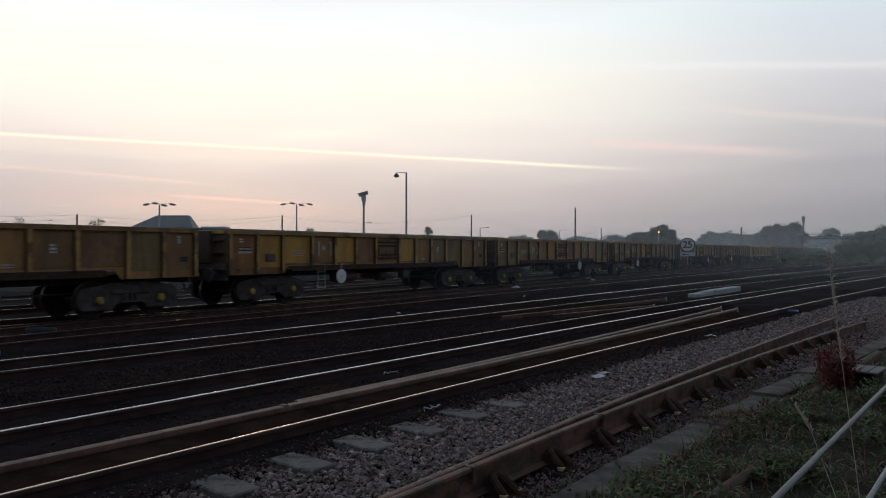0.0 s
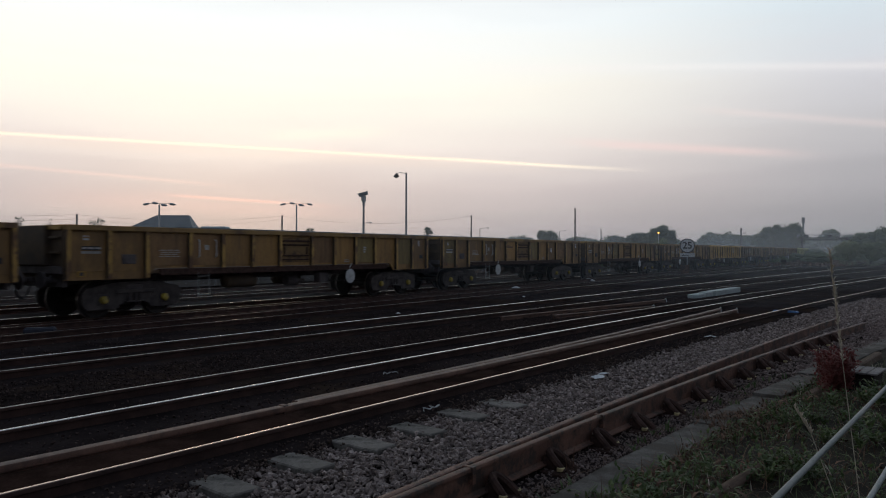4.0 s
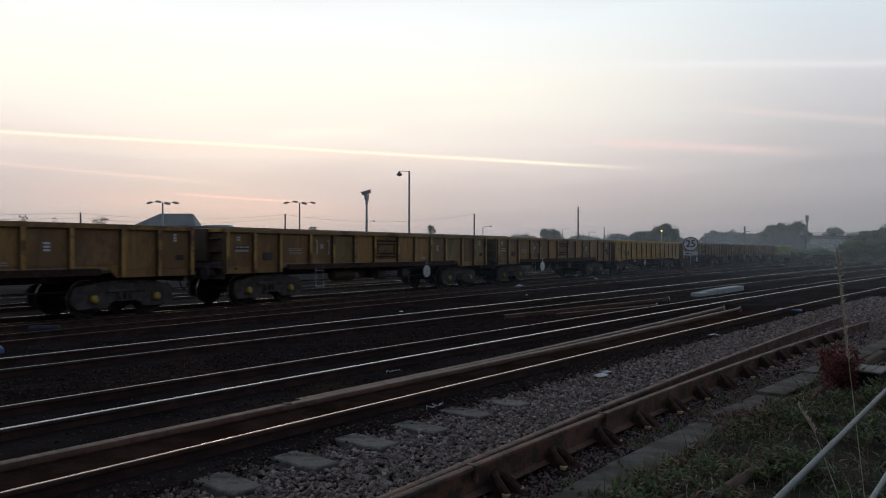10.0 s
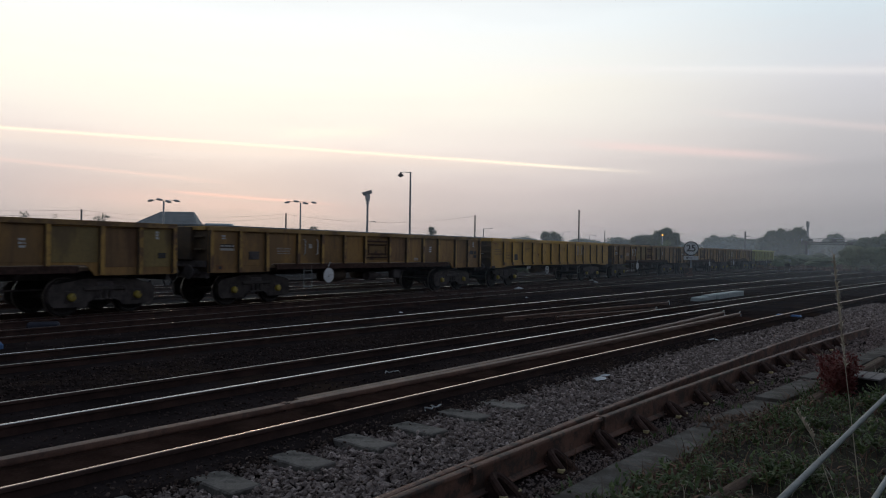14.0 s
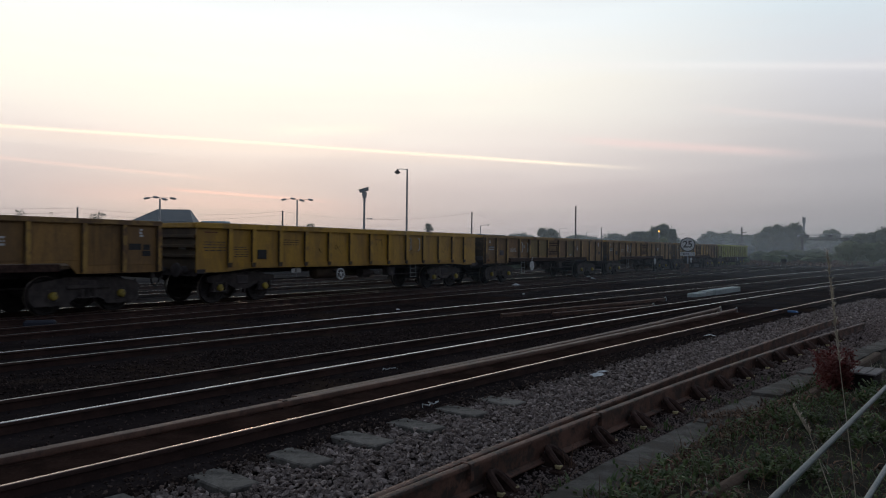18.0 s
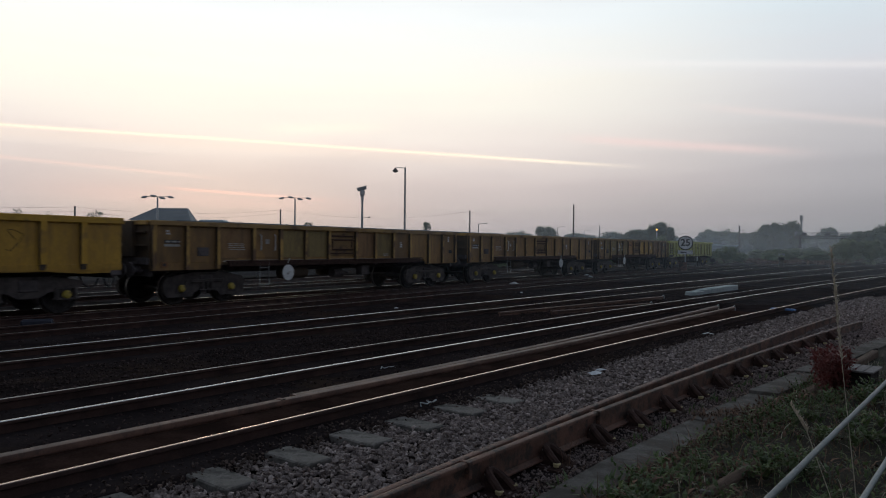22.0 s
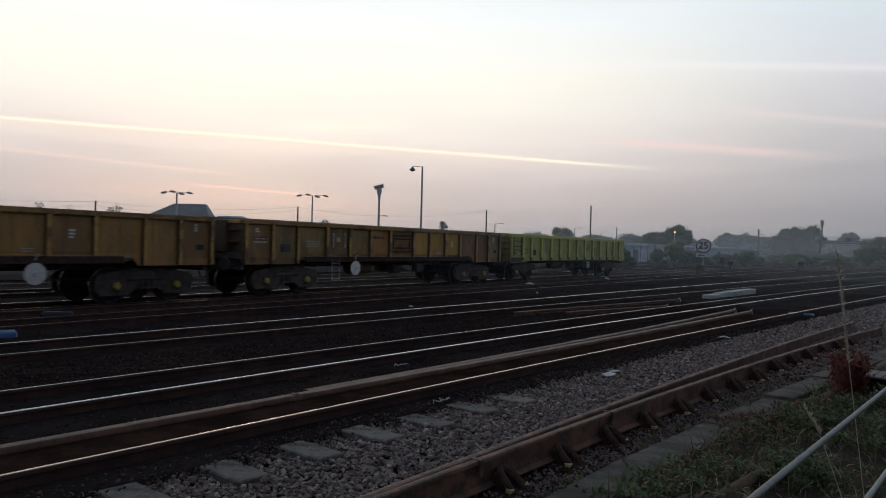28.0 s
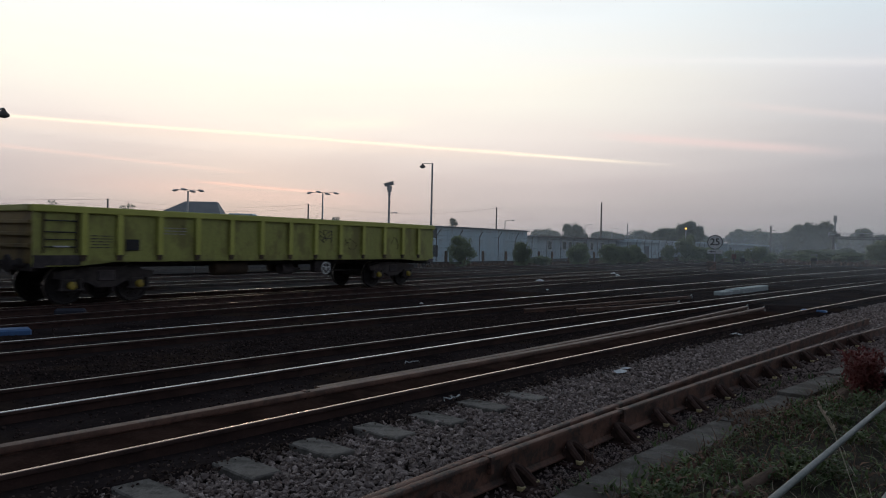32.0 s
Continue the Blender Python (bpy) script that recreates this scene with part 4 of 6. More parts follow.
def bogie(wagon, x, half, kind):
    b = part("bogie", FRAMES[(kind, half)], None, wagon, "grimy two-axle bogie with yellow axle ends", at=(x, -1.02, 0))
    part("side_frame", FRAMES[(kind, half)], None, b, at=pose(0, 2.04, 0, 0, 0, 180))
    part("bolster", BOLSTER, None, b, at=(0, 1.02, 0))
    for s in (-1, 1):
        w = part("wheelset", WHEELSET, None, b, at=(s * half, 1.02, 0.452))
        WHEELS.append((w, Vector((s * half, 1.02, 0.452))))
        for y, turn in ((-0.02, 0), (2.06, 180)):
            part("axle_box", AXLE_BOX, None, b, at=pose(s * half, y, 0.46, 0, 0, turn))
            part("axle_cap", CAP, None, b, "yellow-painted axle cap", at=pose(s * half, y - (0.06 if turn == 0 else -0.06), 0.46, 0, 0, turn))
        for y in (0.27, 1.77):
            part("brake_shoe", BRAKE, None, b, at=(s * (half - 0.52), y, 0.46))
    return b


def panel_side(outline, thick=0.03):
    return prism(bmesh.new(), outline, 0, thick)


def handwheel_mesh(solid):
    bm = bmesh.new()
    if solid:
        turned(bm, [(0.24, 0.0), (0.25, -0.012), (0.245, -0.028), (0.06, -0.034), (0.05, -0.05)], 32, "Y")
    else:
        n = 28
        for i in range(n):
            a, b = 2 * math.pi * i / n, 2 * math.pi * (i + 1) / n
            tube(bm, (0.185 * math.cos(a), 0, 0.185 * math.sin(a)), (0.185 * math.cos(b), 0, 0.185 * math.sin(b)), 0.022, n=6)
        for i in range(5):
            a = 2 * math.pi * i / 5 + 0.3
            tube(bm, (0, 0, 0), (0.185 * math.cos(a), 0, 0.185 * math.sin(a)), 0.016, n=6)
        turned(bm, [(0.05, 0.03), (0.05, -0.03)], 12, "Y")
    return mesh_of("handwheel", bm, "white")


SOLID_WHEEL, SPOKED_WHEEL = handwheel_mesh(True), handwheel_mesh(False)


def ladder_mesh(height=0.78, wide=0.36):
    bm = bmesh.new()
    for x in (-wide / 2, wide / 2):
        tube(bm, (x, 0, 0), (x * 1.03, -0.02, -height), 0.014, n=6)
    for i in range(3):
        z = -height * (i + 0.9) / 3
        tube(bm, (-wide / 2, -0.01, z), (wide / 2, -0.01, z), 0.012, n=6)
    return mesh_of("ladder", bm, "ladder")


LADDER, SHORT_LADDER = ladder_mesh(), ladder_mesh(0.50)
RESERVOIR = mesh_of("reservoir", turned(bmesh.new(), [(0.10, -0.62), (0.19, -0.56), (0.21, -0.50), (0.21, 0.50), (0.19, 0.56), (0.10, 0.62)], 18, "X"), "grime_and_shade")


def bars(wide, rows, gap, thick=0.022):
    """Lines of writing too small to read, as plain bars."""
    bm = bmesh.new()
    for i in range(rows):
        x = random.uniform(0, wide * 0.1)
        while x < wide * random.uniform(0.8, 1.0):
            w = random.uniform(0.06, 0.22)
            box(bm, (x, -0.004, -i * gap - thick), (min(x + w, wide), 0, -i * gap))
            x += w + 0.04
    return bm


def coupling(wagon, x, s):
    """Buffer beam, buffers and a drawhook at one end; s: -1 front, 1 rear."""
    part("buffer_beam", boxes(((x - 0.06, -1.2, 0.82), (x + 0.06, 1.2, 1.14)), bevel=0.01), "under", wagon)
    for y in (-0.87, 0.87):
        bm = turned(bmesh.new(), [(0.11, 0.0), (0.11, s * 0.22), (0.07, s * 0.22), (0.07, s * 0.38), (0.21, s * 0.39), (0.20, s * 0.43)], 16, "X")
        part("buffer", bm, "under", wagon, at=(x, y, 1.0))
    bm = bmesh.new()
    box(bm, (min(x, x + s * 0.3), -0.05, 0.93), (max(x, x + s * 0.3), 0.05, 1.05), 0.015)
    part("drawhook", bm, "under", wagon)
    hose = bmesh.new()
    pts = [(x, 0.35, 0.85), (x + s * 0.10, 0.33, 0.62), (x + s * 0.24, 0.28, 0.50), (x + s * 0.38, 0.22, 0.58), (x + s * 0.45, 0.2, 0.75)]
    part("brake_hose", pipe(hose, pts, 0.026, 6), "black", wagon)


def common_under(wagon, x0, x1, b0, b1):
    part("centre_sill", boxes(((x0 + 0.1, -0.28, 0.84), (x1 - 0.1, 0.28, 1.08)), bevel=0.02), "under", wagon)
    for x in np.linspace(x0 + 4.0, x1 - 4.0, 6):
        part("cross_member", boxes(((x - 0.06, -1.25, 0.98), (x + 0.06, 1.25, 1.16)), bevel=0.01), "under", wagon)
    mid = (x0 + x1) / 2
    part("reservoir", RESERVOIR, None, wagon, at=(mid - 1.85, -0.85, 0.80))
    part("reservoir", RESERVOIR, None, wagon, at=(mid + 1.5, 0.55, 0.78))
    part("brake_cylinder", turned(bmesh.new(), [(0.17, -0.25), (0.17, 0.2), (0.06, 0.22), (0.04, 0.6)], 14, "X"), "under", wagon, at=(mid + 0.5, -0.7, 0.72))
    rod = bmesh.new()
    tube(rod, (b0 + 0.5, -0.3, 0.62), (b1 - 0.5, -0.35, 0.62), 0.025, n=6)
    part("brake_rod", rod, "under", wagon)
    box_ = boxes(((mid + 1.4, -1.15, 0.62), (mid + 1.85, -0.85, 0.98)), bevel=0.03)
    part("brake_valve", box_, "under", wagon)


TOP, LOW, DEEP = 2.31, 1.24, 0.98


# panels whose paint differs from the rest of their wagon, by wagon and panel
PALETTE = {n: {} for n in range(12)}
PALETTE[1] = {0: "amber", 1: "olive", 2: "olive", 3: "olive", 4: "olive", 5: "orange", 7: "yellow", 8: "yellow", 9: "yellow", 10: "brown", 11: "brown", 12: "olive"}
PALETTE[3] = {4: "olive", 5: "olive", 2: "brown"}
PALETTE[9] = {0: "orange", 1: "yellow", 2: "yellow", 3: "brown", 4: "yellow", 5: "brown", 7: "yellow", 8: "amber", 9: "olive"}
PALETTE[10] = {9: "amber", 10: "brown", 11: "olive", 12: "amber"}


def box_wagon(number, wheel_right, tone):
    """A weathered ballast box wagon with deep end panels and a slatted middle panel. x from 0 at its front end."""
    w = thing("ballast_wagon", pose(0, 18.0, HEAD), tone, "railway wagon", "wagons of the goods train")
    L = 15.05
    cut0, cut1 = 2.30, 12.68
    # side walls with the stepped lower edge
    for y, s in ((SIDE, 1), (-SIDE, -1)):
        out = [(0.02, DEEP), (cut0 - 0.1, DEEP), (cut0 + 0.05, LOW - 0.06), (cut0 + 0.16, LOW), (cut1 - 0.16, LOW), (cut1 - 0.05, LOW - 0.06), (cut1 + 0.1, DEEP), (L - 0.02, DEEP), (L - 0.02, TOP - 0.1), (0.02, TOP - 0.1)]
        part("side_wall", prism(bmesh.new(), out, y, y + 0.04 * s), ("amber", "inside"), w)
        part("top_rail", boxes(((0, y - 0.09 * s, TOP - 0.13), (L, y + 0.06 * s, TOP)), bevel=0.012), "top_rail", w)
        part("bottom_rail", boxes(((cut0 + 0.3, y - 0.015 * s, LOW - 0.20), (cut1 - 0.3, y + 0.16 * s, LOW - 0.024)), bevel=0.01), "iron", w)
    # pressed outer panels, several repainted or rusted
    stops = [0.06, 1.10, 2.15, 3.48, 4.60, 5.72, 6.84, 8.28, 9.38, 10.49, 11.60, 12.92, 13.96, 14.97]
    rng = random.Random(number * 7 + 1)
    for i, (a, b) in enumerate(zip(stops, stops[1:])):
        if i == 6:
            continue
        low = DEEP + 0.2 if (b < cut0 + 0.2 or a > cut1 - 0.1) else LOW + 0.06
        part("side_panel", boxes(((a + 0.07, SIDE - 0.012, low), (b - 0.07, SIDE - 0.002, TOP - 0.16)), bevel=0.004),
             PALETTE[number].get(i) or rng.choice(("amber", "amber", "amber", "olive", "brown", "amber")), w)
    # ribs
    for i, x in enumerate(stops):
        deep = x < cut0 or x > cut1 + 0.2
        z = DEEP + 0.02 if deep else LOW - 0.02
        for y, s in ((SIDE, 1), (-SIDE, -1)):
            bm = bmesh.new()
            prism(bm, [(x - 0.055, z), (x + 0.055, z), (x + 0.055, TOP - 0.12), (x - 0.055, TOP - 0.12)], y - 0.10 * s, y)
            # side faces get the dark brown: shade painted beside each rib
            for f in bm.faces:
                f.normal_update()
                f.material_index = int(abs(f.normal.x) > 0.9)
            part("rib", bm, ("amber_rib", "grime_and_shade"), w)
    # slatted middle panel
    a, b = 6.93, 8.19
    v = part("slatted_panel", boxes(((a, SIDE - 0.02, LOW + 0.1), (b, SIDE - 0.004, TOP - 0.2))), "slat", w, "grimy ochre panel with dark horizontal slots")
    for z, h in ((1.40, 0.045), (1.52, 0.055), (1.86, 0.05), (1.98, 0.06)):
        part("slot_bar", boxes(((a + 0.04, SIDE - 0.045, z), (b - 0.04, SIDE - 0.0205, z + h)), bevel=0.006), "iron", v)
    for x in (a + 0.10, b - 0.16):
        part("slot_bar", boxes(((x, SIDE - 0.038, 1.59), (x + 0.06, SIDE - 0.0205, 1.84)), bevel=0.005), "iron", v)
    # ends, floor
    for x, s in ((0.0, 1), (L, -1)):
        part("end_wall", boxes(((min(x, x + 0.05 * s), SIDE + 0.04, 1.02), (max(x, x + 0.05 * s), -SIDE - 0.04, TOP - 0.05))), "grime_and_shade", w)
        part("end_plate", boxes(((min(x - 0.14 * s, x), -0.74, 1.34), (max(x - 0.14 * s, x), 0.74, TOP - 0.02)), bevel=0.012), "grime_and_shade", w, "smooth dark brown end plate")
        part("end_beam", boxes(((min(x - 0.10 * s, x), -1.3, 1.14), (max(x - 0.10 * s, x), 1.3, 1.32)), bevel=0.01), "under", w)
        for y in (-1.2, 0.8):
            for z in (1.62, 1.98):
                part("end_step", boxes(((min(x - 0.09 * s, x), y, z), (max(x - 0.09 * s, x), y + 0.4, z + 0.05)), bevel=0.006), "grime_and_shade", w)
        part("end_rail", boxes(((min(x - 0.06 * s, x + 0.07 * s), SIDE + 0.07, TOP - 0.12), (max(x - 0.06 * s, x + 0.07 * s), -SIDE - 0.07, TOP - 0.004)), bevel=0.01), "amber_rib", w)
        coupling(w, x + 0.12 * s, -s)
    part("floor", boxes(((0.05, SIDE + 0.05, 1.1), (L - 0.05, -SIDE - 0.05, 1.18))), "inside", w)
    # lettering, plates and a small hatch
    part("data_panel", bars(0.62, 4, 0.055), "plate", w, "pale faded lettering lines", at=(2.55, SIDE - 0.014, 1.72))
    part("marking", boxes(((0.40, SIDE - 0.02, 1.70), (0.88, SIDE - 0.011, 1.80))), "black", w, "dark number panel")
    part("marking", bars(0.5, 1, 0.06, 0.045), "plate", w, "pale lettering line", at=(0.40, SIDE - 0.022, 1.775))
    part("marking", boxes(((0.40, SIDE - 0.02, 1.62), (0.90, SIDE - 0.011, 1.68))), "plate", w)
    part("lettering", bars(0.16, 3, 0.08, 0.05), "white", w, "small pale lettering", at=(10.97, SIDE - 0.014, 1.85))
    part("lettering", bars(0.14, 2, 0.07, 0.045), "white", w, "small pale lettering", at=(0.45, SIDE - 0.014, 2.06))
    part("lettering", bars(0.3, 2, 0.06, 0.03), "plate", w, at=(9.9, SIDE - 0.014, 1.4))
    part("hatch", boxes(((1.46, SIDE - 0.03, 1.36), (1.86, SIDE - 0.011, 1.60)), bevel=0.006), "under", w, "small dark hatch")
    part("label_plate", boxes(((0.30, SIDE - 0.02, 1.06), (0.52, SIDE - 0.006, 1.20)), bevel=0.004), "orange" if number % 2 else "yellow", w, "small square label plate")
    part("label_print", boxes(((0.36, SIDE - 0.024, 1.09), (0.46, SIDE - 0.0205, 1.17))), "under", w)
    part("label_holder", boxes(((14.50, SIDE - 0.025, 1.40), (14.74, SIDE - 0.011, 1.54)), bevel=0.005), "black", w)
    part("lettering", bars(0.1, 3, 0.075, 0.055), "white", w, "small pale lettering", at=(14.42, SIDE - 0.014, 2.1))
    if number == 5:
        part("marking", boxes(((14.12, SIDE - 0.02, 1.56), (14.47, SIDE - 0.011, 1.72)), ((14.53, SIDE - 0.02, 1.56), (14.72, SIDE - 0.011, 1.70))), "black", w, "dark number patch")
    for x in (3.78, 4.36):
        bm = bmesh.new()
        pipe(bm, [(x, SIDE - 0.012, 1.52), (x, SIDE - 0.07, 1.54), (x, SIDE - 0.07, 1.98), (x, SIDE - 0.012, 2.0)], 0.018, 6)
        part("grab_rail", bm, "white", w, "pale grab rail")
    part("marking", boxes(((4.0, SIDE - 0.02, 1.72), (4.14, SIDE - 0.011, 1.86))), "plate", w, "small pale plate")
    part("smear", boxes(((5.9, SIDE - 0.0135, 1.86), (6.5, SIDE - 0.0115, 1.93)), ((5.95, SIDE - 0.0135, 1.94), (6.2, SIDE - 0.0115, 1.98)), bevel=0.0005), "rust", w, "faint reddish smear") if number % 3 == 1 else None
    part("ladder", LADDER, None, w, "pale steel step ladder", at=(3.97, SIDE, 1.22))
    x = 10.22 if wheel_right else 4.94
    h = part("handwheel", SOLID_WHEEL, None, w, "white brake handwheel disc", at=pose(x, SIDE - 0.03, 0.82, 0, 0, 0))
    bm = bmesh.new()
    part("lever", tube(bm, (0, 0, 0.30), (0.03, -0.05, 0.45), 0.016, n=6), "white", h)
    part("shaft", tube(bmesh.new(), (0, 0.02, 0.0), (0, 0.3, 0.1), 0.025, n=6), "under", h)
    common_under(w, 0, L, 2.01, 13.21)
    for bx in (2.01, 13.21):
        bogie(w, bx, 0.87, "cast")
    return w


def open_wagon(colour, label, first=0.24):
    """A cleaner straight-sided open wagon with closely spaced ribs."""
    w = thing("open_wagon", pose(0, 18.0, HEAD), label, "railway wagon", "wagons of the goods train")
    x0, x1 = first, first + 15.22
    top = 2.33
    for y, s in ((SIDE, 1), (-SIDE, -1)):
        out = [(x0, 0.93), (x0 + 1.0, 0.93), (x0 + 1.9, 1.02), (x1 - 1.9, 1.02), (x1 - 1.0, 0.96), (x1, 0.96), (x1, top - 0.05), (x0, top - 0.05)]
        part("side_wall", prism(bmesh.new(), out, y, y + 0.04 * s), colour, w)
        part("top_rail", boxes(((x0 - 0.03, y - 0.08 * s, top - 0.16), (x1 + 0.03, y + 0.06 * s, top)), bevel=0.015), colour + "_rib", w)
        part("bottom_fold", prism(bmesh.new(), [(x0 + 1.1, 1.04), (x1, 1.04), (x1, 1.18), (x0 + 1.1, 1.18)], y - 0.025 * s, y), colour, w)
        for x in (1.38, 2.28, 3.38, 4.52, 5.65, 6.75, 7.88, 8.97, 10.12, 11.27, 12.42, 13.48, 14.45):
            bm = prism(bmesh.new(), [(x - 0.075, 1.2), (x + 0.075, 1.2), (x + 0.075, top - 0.14), (x - 0.075, top - 0.14)], y - 0.085 * s, y)
            # side faces coloured darker than the front, as painted shade
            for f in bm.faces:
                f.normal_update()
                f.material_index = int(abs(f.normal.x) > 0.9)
            part("rib", bm, (colour + "_rib", "grime_and_shade" if colour == "yellow" else colour), w)
            # the foot's dark tone is a painted shadow below the rib
            bm = prism(bmesh.new(), [(x - 0.06, 1.06), (x + 0.06, 1.06), (x + 0.085, 1.19), (x - 0.085, 1.19)], y - 0.06 * s, y - 0.026 * s)
            part("rib_foot", bm, "grime_and_shade", w)
    # ladder rungs in the front bay
    if colour == "lime":
        for z in (1.38, 1.72, 1.98):
            bm = bmesh.new()
            pipe(bm, [(x0 + 0.25, SIDE, z), (x0 + 0.25, SIDE - 0.07, z), (x0 + 0.95, SIDE - 0.07, z), (x0 + 0.95, SIDE, z)], 0.018, 6)
            part("rung", bm, "black", w)
        part("rung", pipe(bmesh.new(), [(x0 + 0.42, SIDE - 0.08, 1.39), (x0 + 0.78, SIDE - 0.08, 1.39)], 0.02, 6), "white", w)
        for x in (x0 + 0.22, x0 + 0.98):
            part("ladder_upright", boxes(((x - 0.02, SIDE - 0.05, 1.24), (x + 0.02, SIDE - 0.02, top - 0.17)), bevel=0.004), "grime_and_shade", w)
        part("rung", pipe(bmesh.new(), [(x0 + 0.25, SIDE - 0.06, 1.55), (x0 + 0.95, SIDE - 0.06, 1.55)], 0.016, 6), "black", w)
        part("sill_plate", boxes(((x0 + 0.02, SIDE - 0.026, 0.96), (x0 + 1.08, SIDE - 0.002, 1.19)), bevel=0.004), "under", w, "grimy dark sill plate")
        part("corner_post", boxes(((x0 - 0.02, SIDE - 0.03, 1.2), (x0 + 0.14, SIDE, top - 0.16)), bevel=0.01), colour, w)
    for x, s in ((x0, 1), (x1, -1)):
        part("end_wall", boxes(((min(x, x + 0.05 * s), SIDE + 0.045, 1.0), (max(x, x + 0.05 * s), -SIDE - 0.045, top - 0.03))), "olive" if colour == "lime" else "grime_and_shade", w)
        for z in (1.35, 1.62, 1.9):
            part("end_rib", boxes(((min(x - 0.07 * s, x), -1.3, z), (max(x - 0.07 * s, x), 1.3, z + 0.09)), bevel=0.01), "olive" if colour == "lime" else "grime_and_shade", w)
        part("end_rail", boxes(((min(x - 0.07 * s, x + 0.08 * s), SIDE + 0.065, top - 0.15), (max(x - 0.07 * s, x + 0.08 * s), -SIDE - 0.065, top - 0.004)), bevel=0.012), colour, w)
        part("end_plate", boxes(((min(x, x + 0.3 * s), SIDE - 0.03, 0.9), (max(x, x + 0.3 * s), SIDE - 0.002, 1.02)), bevel=0.01), "under", w)
        coupling(w, x + 0.1 * s, -s)
    part("floor", boxes(((x0 + 0.05, SIDE + 0.05, 1.08), (x1 - 0.05, -SIDE - 0.05, 1.16))), "inside", w)
    part("hatch", boxes(((2.46, SIDE - 0.03, 1.30), (2.82, SIDE - 0.002, 1.58)), bevel=0.006), "black", w, "small dark hatch plate")
    part("lettering", bars(0.55, 5, 0.07), "under", w, "dark lettering lines", at=(1.55, SIDE - 0.004, 1.66))
    part("lettering", bars(0.7, 3, 0.075), "plate" if colour == "lime" else "grime_and_shade", w, "faded lettering lines", at=(3.5, SIDE - 0.004, 1.9))
    if colour == "yellow":
        part("lettering", bars(0.5, 1, 0.05, 0.03), "red_leaf", w, "small red mark", at=(0.5, SIDE - 0.004, 2.08))
        part("lettering", bars(0.8, 4, 0.08), "under", w, "dark lettering lines", at=(0.45, SIDE - 0.004, 1.8))
    rng = random.Random(5)
    marks = ((8.0, 7, 0.006), (6.0, 4, 0.005), (10.4, 5, 0.005), (12.7, 6, 0.006), (5.0, 4, 0.005)) if colour == "yellow" else ((9.16, 22, 0.009), (10.4, 12, 0.006), (12.65, 8, 0.007), (3.95, 3, 0.005))
    for x, strokes, thick in marks:       # sprayed marks
        bm = bmesh.new()
        p = Vector((x + 0.2, SIDE - 0.006, 1.55 + rng.uniform(0, 0.3)))
        for _ in range(strokes):
            q = p + Vector((rng.uniform(-0.3, 0.3), 0, rng.uniform(-0.25, 0.25)))
            q.z, q.x = min(max(q.z, 1.38), 1.98), min(max(q.x, x), x + 0.58)
            tube(bm, p, q, thick, n=4)
            p = q
        part("scribble", bm, "under" if strokes > 15 else "grime_and_shade", w, "dark sprayed scribble" if strokes > 15 else "faint brown sprayed scribble")
    h = part("handwheel", SPOKED_WHEEL, None, w, "white spoked brake handwheel", at=(6.22 if colour == "yellow" else 9.45, SIDE - 0.05, 0.76))
    bm = bmesh.new()
    tube(bm, (0, 0.02, 0), (0, 0.4, 0.12), 0.025, n=6)
    part("lever", bm, "under", h)
    if colour == "yellow":
        part("ladder", SHORT_LADDER, None, w, "pale steel step ladder", at=(10.60, SIDE, 1.02))
        for x in (10.35, 10.95):
            part("grab_rail", pipe(bmesh.new(), [(x, SIDE - 0.002, 1.58), (x, SIDE - 0.07, 1.6), (x, SIDE - 0.07, 2.04), (x, SIDE - 0.002, 2.06)], 0.018, 6), "white", w, "white grab rail")
        part("end_label", boxes(((x0 - 0.012, -0.9, 1.58), (x0 - 0.002, -0.6, 1.7))), "white", w, "small white plate on the wagon end")
        part("brake_plate", boxes(((3.9, SIDE - 0.02, 0.85), (4.05, SIDE, 0.98)), ((4.12, SIDE - 0.02, 0.85), (4.3, SIDE, 0.98))), "plate", w)
    common_under(w, x0, x1, 2.1, 13.33)
    for bx in (2.13, 13.33):
        bogie(w, bx, 0.87, "plate")
    if colour == "lime":
        part("tail_lamp", boxes(((x1 + 0.1, -0.75, 1.2), (x1 + 0.22, -0.6, 1.42)), bevel=0.01), "black", w)
    return w


def make_train():
    dull = "weathered yellow ballast box wagon, rust-stained, with slatted middle panel"
    wagons = []
    for n in range(12):
        if n == 0:
            w = open_wagon("lime", "lime-yellow ribbed open wagon, cleaner than the rest, at the tail")
        elif n == 4:
            w = open_wagon("yellow", "bright yellow ribbed open wagon with faint scribbles")
        else:
            w = box_wagon(n, n % 2 == 0 and n < 10, dull)
        wagons.append((w, n))
    return wagons


WAGONS = make_train()


# ---- verge in the foreground ----
def trough_y(x):
    """The middle of the cable trough."""
    return 2.19 + 0.044 * (6 - x) if x < 6 else 2.19 - 0.12 * (x - 6) if x < 8.75 else 1.86 - 0.16 * (x - 8.75)


